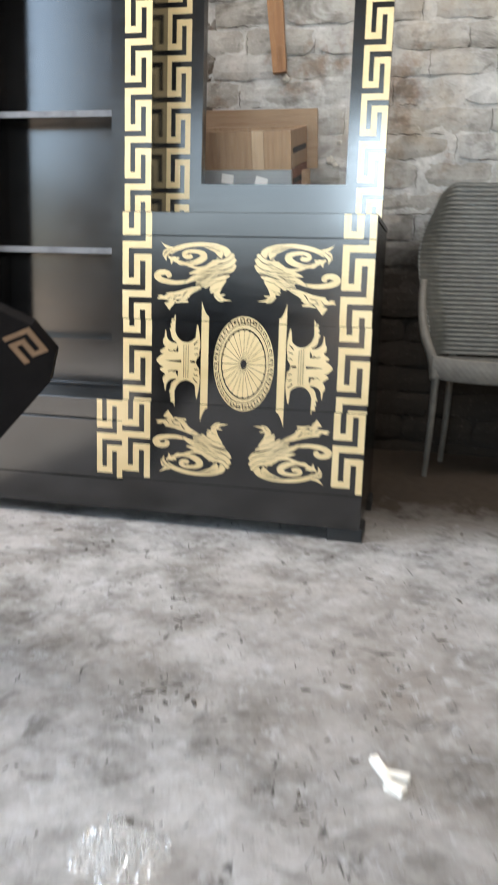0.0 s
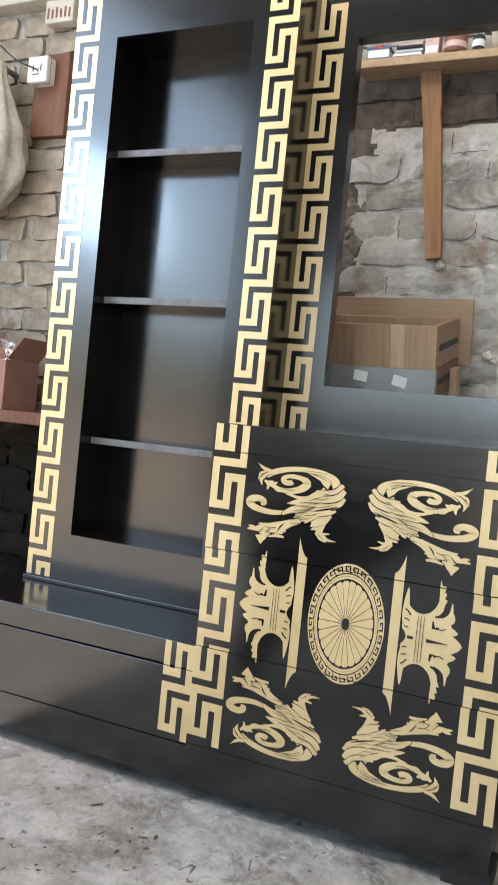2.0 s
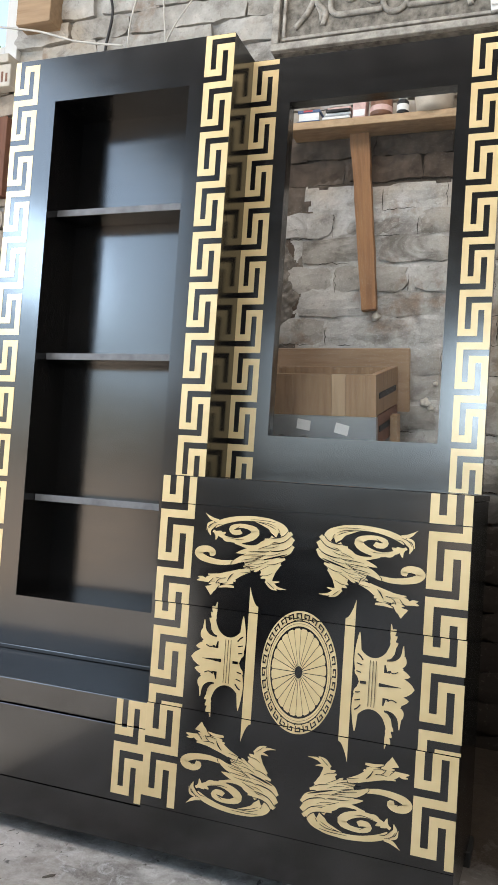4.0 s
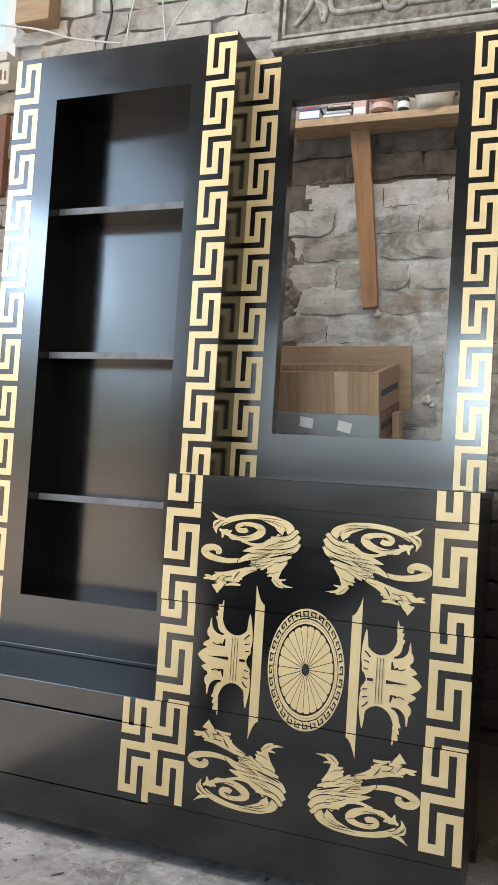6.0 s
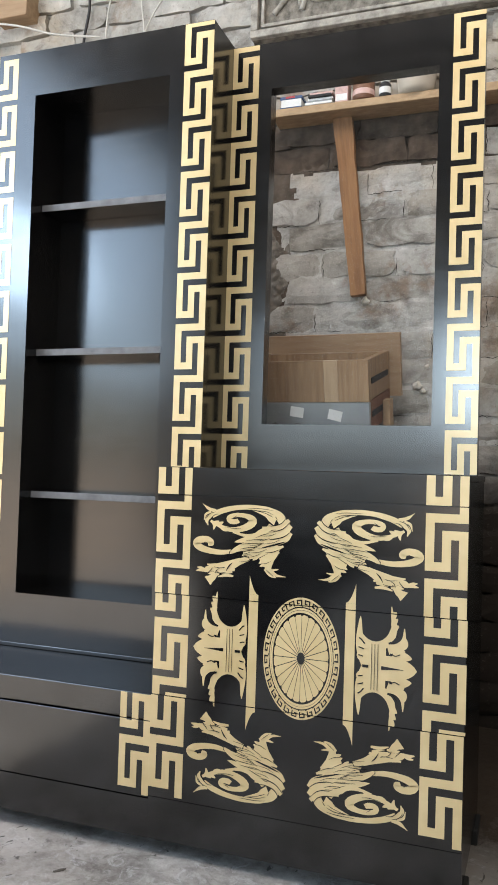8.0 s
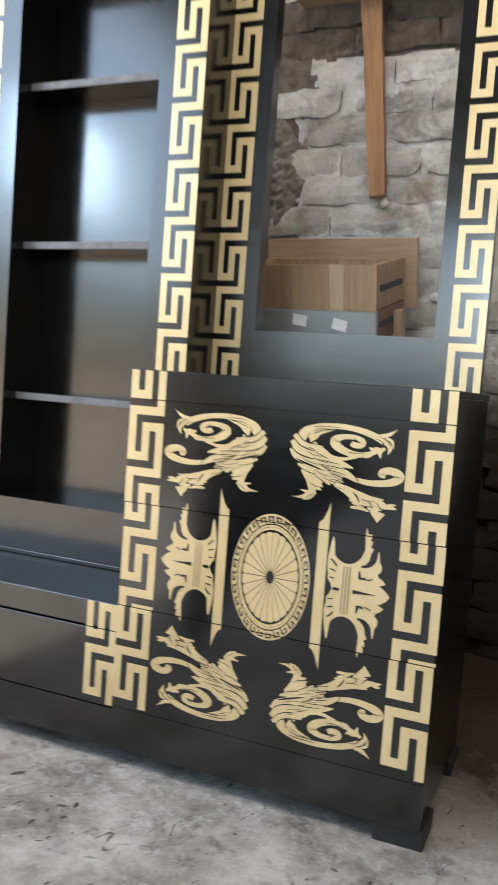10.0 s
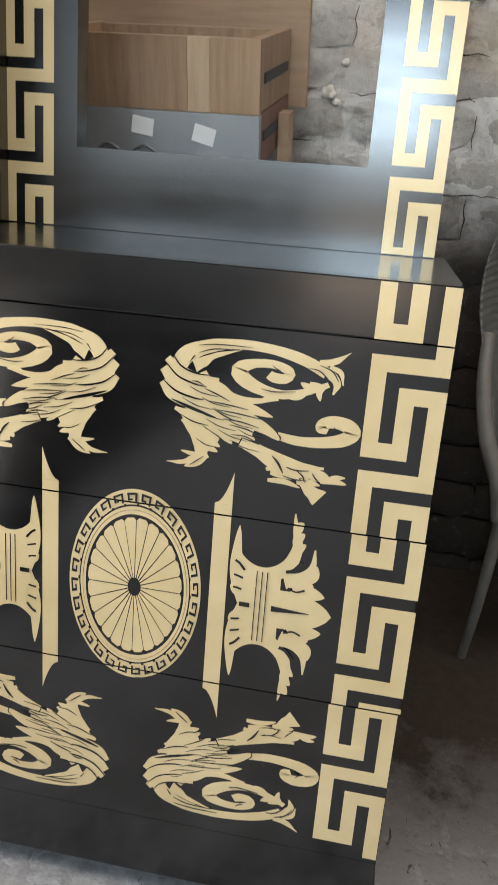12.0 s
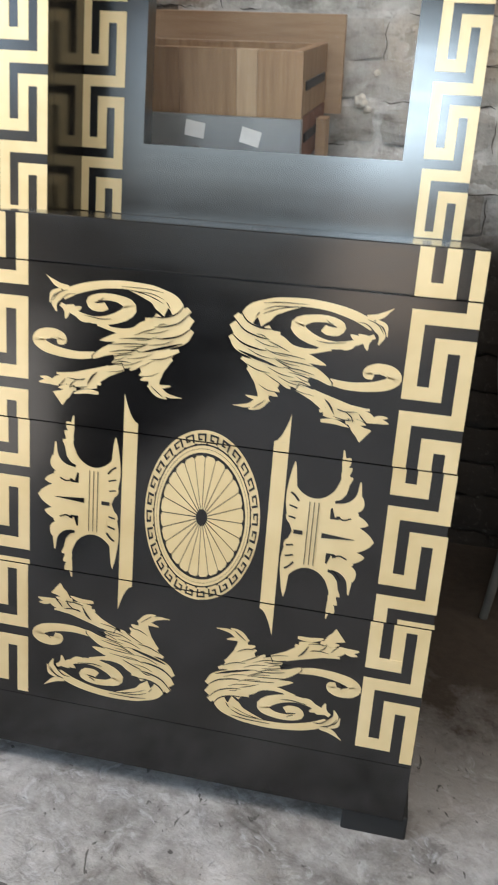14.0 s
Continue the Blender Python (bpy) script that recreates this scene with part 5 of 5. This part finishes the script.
def wall_marks():
    for x, z, r in ((-0.352, 1.192, 0.011), (-0.205, 0.958, 0.012), (-0.190, 0.945, 0.007), (-0.180, 1.010, 0.006)):
        ob = thing("plaster_dab", "small white dab of plaster on the brick wall", "plaster dab", "white dabs on the wall")
        bm = bmesh.new()
        bmesh.ops.create_icosphere(bm, subdivisions=3, radius=r)
        for v in bm.verts:
            v.co *= 1 + 0.55 * noise.noise(v.co * 130 + Vector((x * 50, 0, z)))
            v.co = Vector((v.co.x + x, v.co.y * 0.7 + 2.598, v.co.z + z))
        part("dab", bm, IVORY, ob, smooth=True)
    # broken brick ends where the wall face has come away
    ob = tagged(new("rubble_patch"), "rough patch of broken brick and old mortar on the wall", "rubble", kind="stuff")
    bm = bmesh.new()
    n = 70
    g = []
    for j in range(n + 1):
        row = []
        for i in range(n + 1):
            u, v = 2 * i / n - 1, 2 * j / n - 1
            x, z = -0.700 + 0.125 * u, 1.27 + 0.17 * v
            fall = max(0.0, 1 - (u * u + v * v) * (1 + 0.5 * noise.noise((x * 14, 0, z * 14))))
            h = 0.016 * abs(noise.noise((x * 32, 3, z * 32))) + 0.010 * noise.noise((x * 75, 5, z * 75)) + 0.010
            row.append(bm.verts.new((x, 2.609 - (0.006 + 0.75 * h) * min(1.0, 1.6 * fall), z)))
        g.append(row)
    for j in range(n):
        for i in range(n):
            bm.faces.new((g[j][i], g[j][i + 1], g[j + 1][i + 1], g[j + 1][i]))
    part("rubble", bm, RUBBLE, ob)


COURSE, LONG = 0.0765, 0.213
wall_marks()
wall_shelf()
shelf_items()
carved_panel()
drawer_carcass()
wicker_chair()
window()
left_clutter()
cables()
floor_litter()
leaning_panel()


# ---- bricks of the back wall, last ----
def crack(points, thick, k):
    """A thin dark crack that has opened along a joint."""
    bm = bmesh.new()
    tube(bm, [Vector((p[0], 2.6000, p[1])) for p in points], 0.002, 5, lambda t: 0.0004 + thick * math.sin(math.pi * t) ** 0.6 * (0.65 + 0.35 * math.sin(t * 17 + k)))
    part("crack", bm, CRACK, wall_north)


def brick_mesh(seed, l, h, mat=BRICK):
    rng = random.Random(seed)
    bm = bmesh.new()
    nx, nz = 6, 3
    g = []
    for j in range(nz + 1):
        row = []
        for i in range(nx + 1):
            rim = i in (0, nx) or j in (0, nz)
            x = (i / nx - 0.5) * l + rng.uniform(-0.006, 0.006)
            z = (j / nz - 0.5) * h + rng.uniform(-0.005, 0.005)
            if i in (0, nx) and j in (0, nz):
                x, z = x * 0.965, z * 0.90
            row.append(bm.verts.new((x, rng.uniform(-0.0018, 0.0012) + (0.0040 if rim else 0.0), z)))
        g.append(row)
    for j in range(nz):
        for i in range(nx):
            bm.faces.new((g[j][i], g[j][i + 1], g[j + 1][i + 1], g[j + 1][i]))
    rim = g[0] + [r[-1] for r in g[1:]] + g[-1][-2::-1] + [r[0] for r in g[-2:0:-1]]
    back = [bm.verts.new((v.co.x * 0.99, 0.034, v.co.z * 0.98)) for v in rim]
    for i in range(len(rim)):
        bm.faces.new((rim[i], rim[(i + 1) % len(rim)], back[(i + 1) % len(rim)], back[i]))
    bmesh.ops.recalc_face_normals(bm, faces=bm.faces[:])
    me = bpy.data.meshes.new("brick")
    bm.to_mesh(me)
    bm.free()
    me.materials.append(mat)
    return me


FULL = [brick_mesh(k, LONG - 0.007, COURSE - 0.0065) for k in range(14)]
TAN = [brick_mesh(60 + k, LONG - 0.007, COURSE - 0.0065, TAN_BRICK) for k in range(6)]
SHADED = [brick_mesh(40 + k, LONG - 0.007, COURSE - 0.0065, SHADED_BRICK) for k in range(5)]
rng = random.Random(21)
verts, faces = [], []
for j in range(int(Z1 / COURSE)):
    z = 0.04 + COURSE * (j + 0.5) + rng.uniform(-0.004, 0.004)
    for i in range(int((X1 - X0) / LONG) + 1):
        x = X0 + LONG * (i + (0.5 if j % 2 else 0.0)) + rng.uniform(-0.022, 0.022)
        if x - LONG / 2 < X0 - 0.05 or x + LONG / 2 > X1 + 0.05 or (WIN[0] - 0.09 < x < WIN[1] + 0.09 and WIN[2] - 0.03 < z < WIN[3] + 0.03):
            continue
        me = rng.choice(FULL)
        if x < -1.42 and z < 2.02:
            me = rng.choice(TAN)
        # unplastered bricks, painted darker where frame and tower shade the wall
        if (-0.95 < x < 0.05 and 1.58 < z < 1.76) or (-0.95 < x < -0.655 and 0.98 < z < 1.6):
            me = rng.choice(SHADED)
        y, turn = 2.6015 + rng.uniform(-0.005, 0.005), rng.uniform(-1.6, 1.6)
        if (-1.78 < x < 0.62 and 0.62 < z < 2.38) or (x < -1.42 and 1.0 < z < 2.02):
            b = new("brick", me)
            b.parent = wall_north
            b.matrix_basis = pose(x, y, z, 0, turn, 0)
            if -0.62 < x < 0.62 and rng.random() < 0.8:
                n = rng.randrange(5, 13)
                at = x + rng.uniform(-0.09, 0.02)
                crack([(at + 0.0105 * q, z - COURSE / 2 + rng.uniform(-0.003, 0.003)) for q in range(n)], rng.uniform(0.0005, 0.0013), n)
            if -0.62 < x < 0.62 and rng.random() < 0.72:
                n = rng.randrange(5, 8)
                crack([(x + LONG / 2 + rng.uniform(-0.0035, 0.0035), z - COURSE / 2 + 0.0115 * q) for q in range(n)], rng.uniform(0.0005, 0.0014), n)
        else:
            base = len(verts)
            verts += [(v.co.x + x, v.co.y + y, v.co.z + z) for v in me.vertices]
            faces += [[base + k for k in p.vertices] for p in me.polygons]
me = bpy.data.meshes.new("far_bricks")
me.from_pydata(verts, [], faces)
me.materials.append(BRICK)
far = new("far_bricks", me)
far.parent = wall_north
far["kind"] = "stuff"
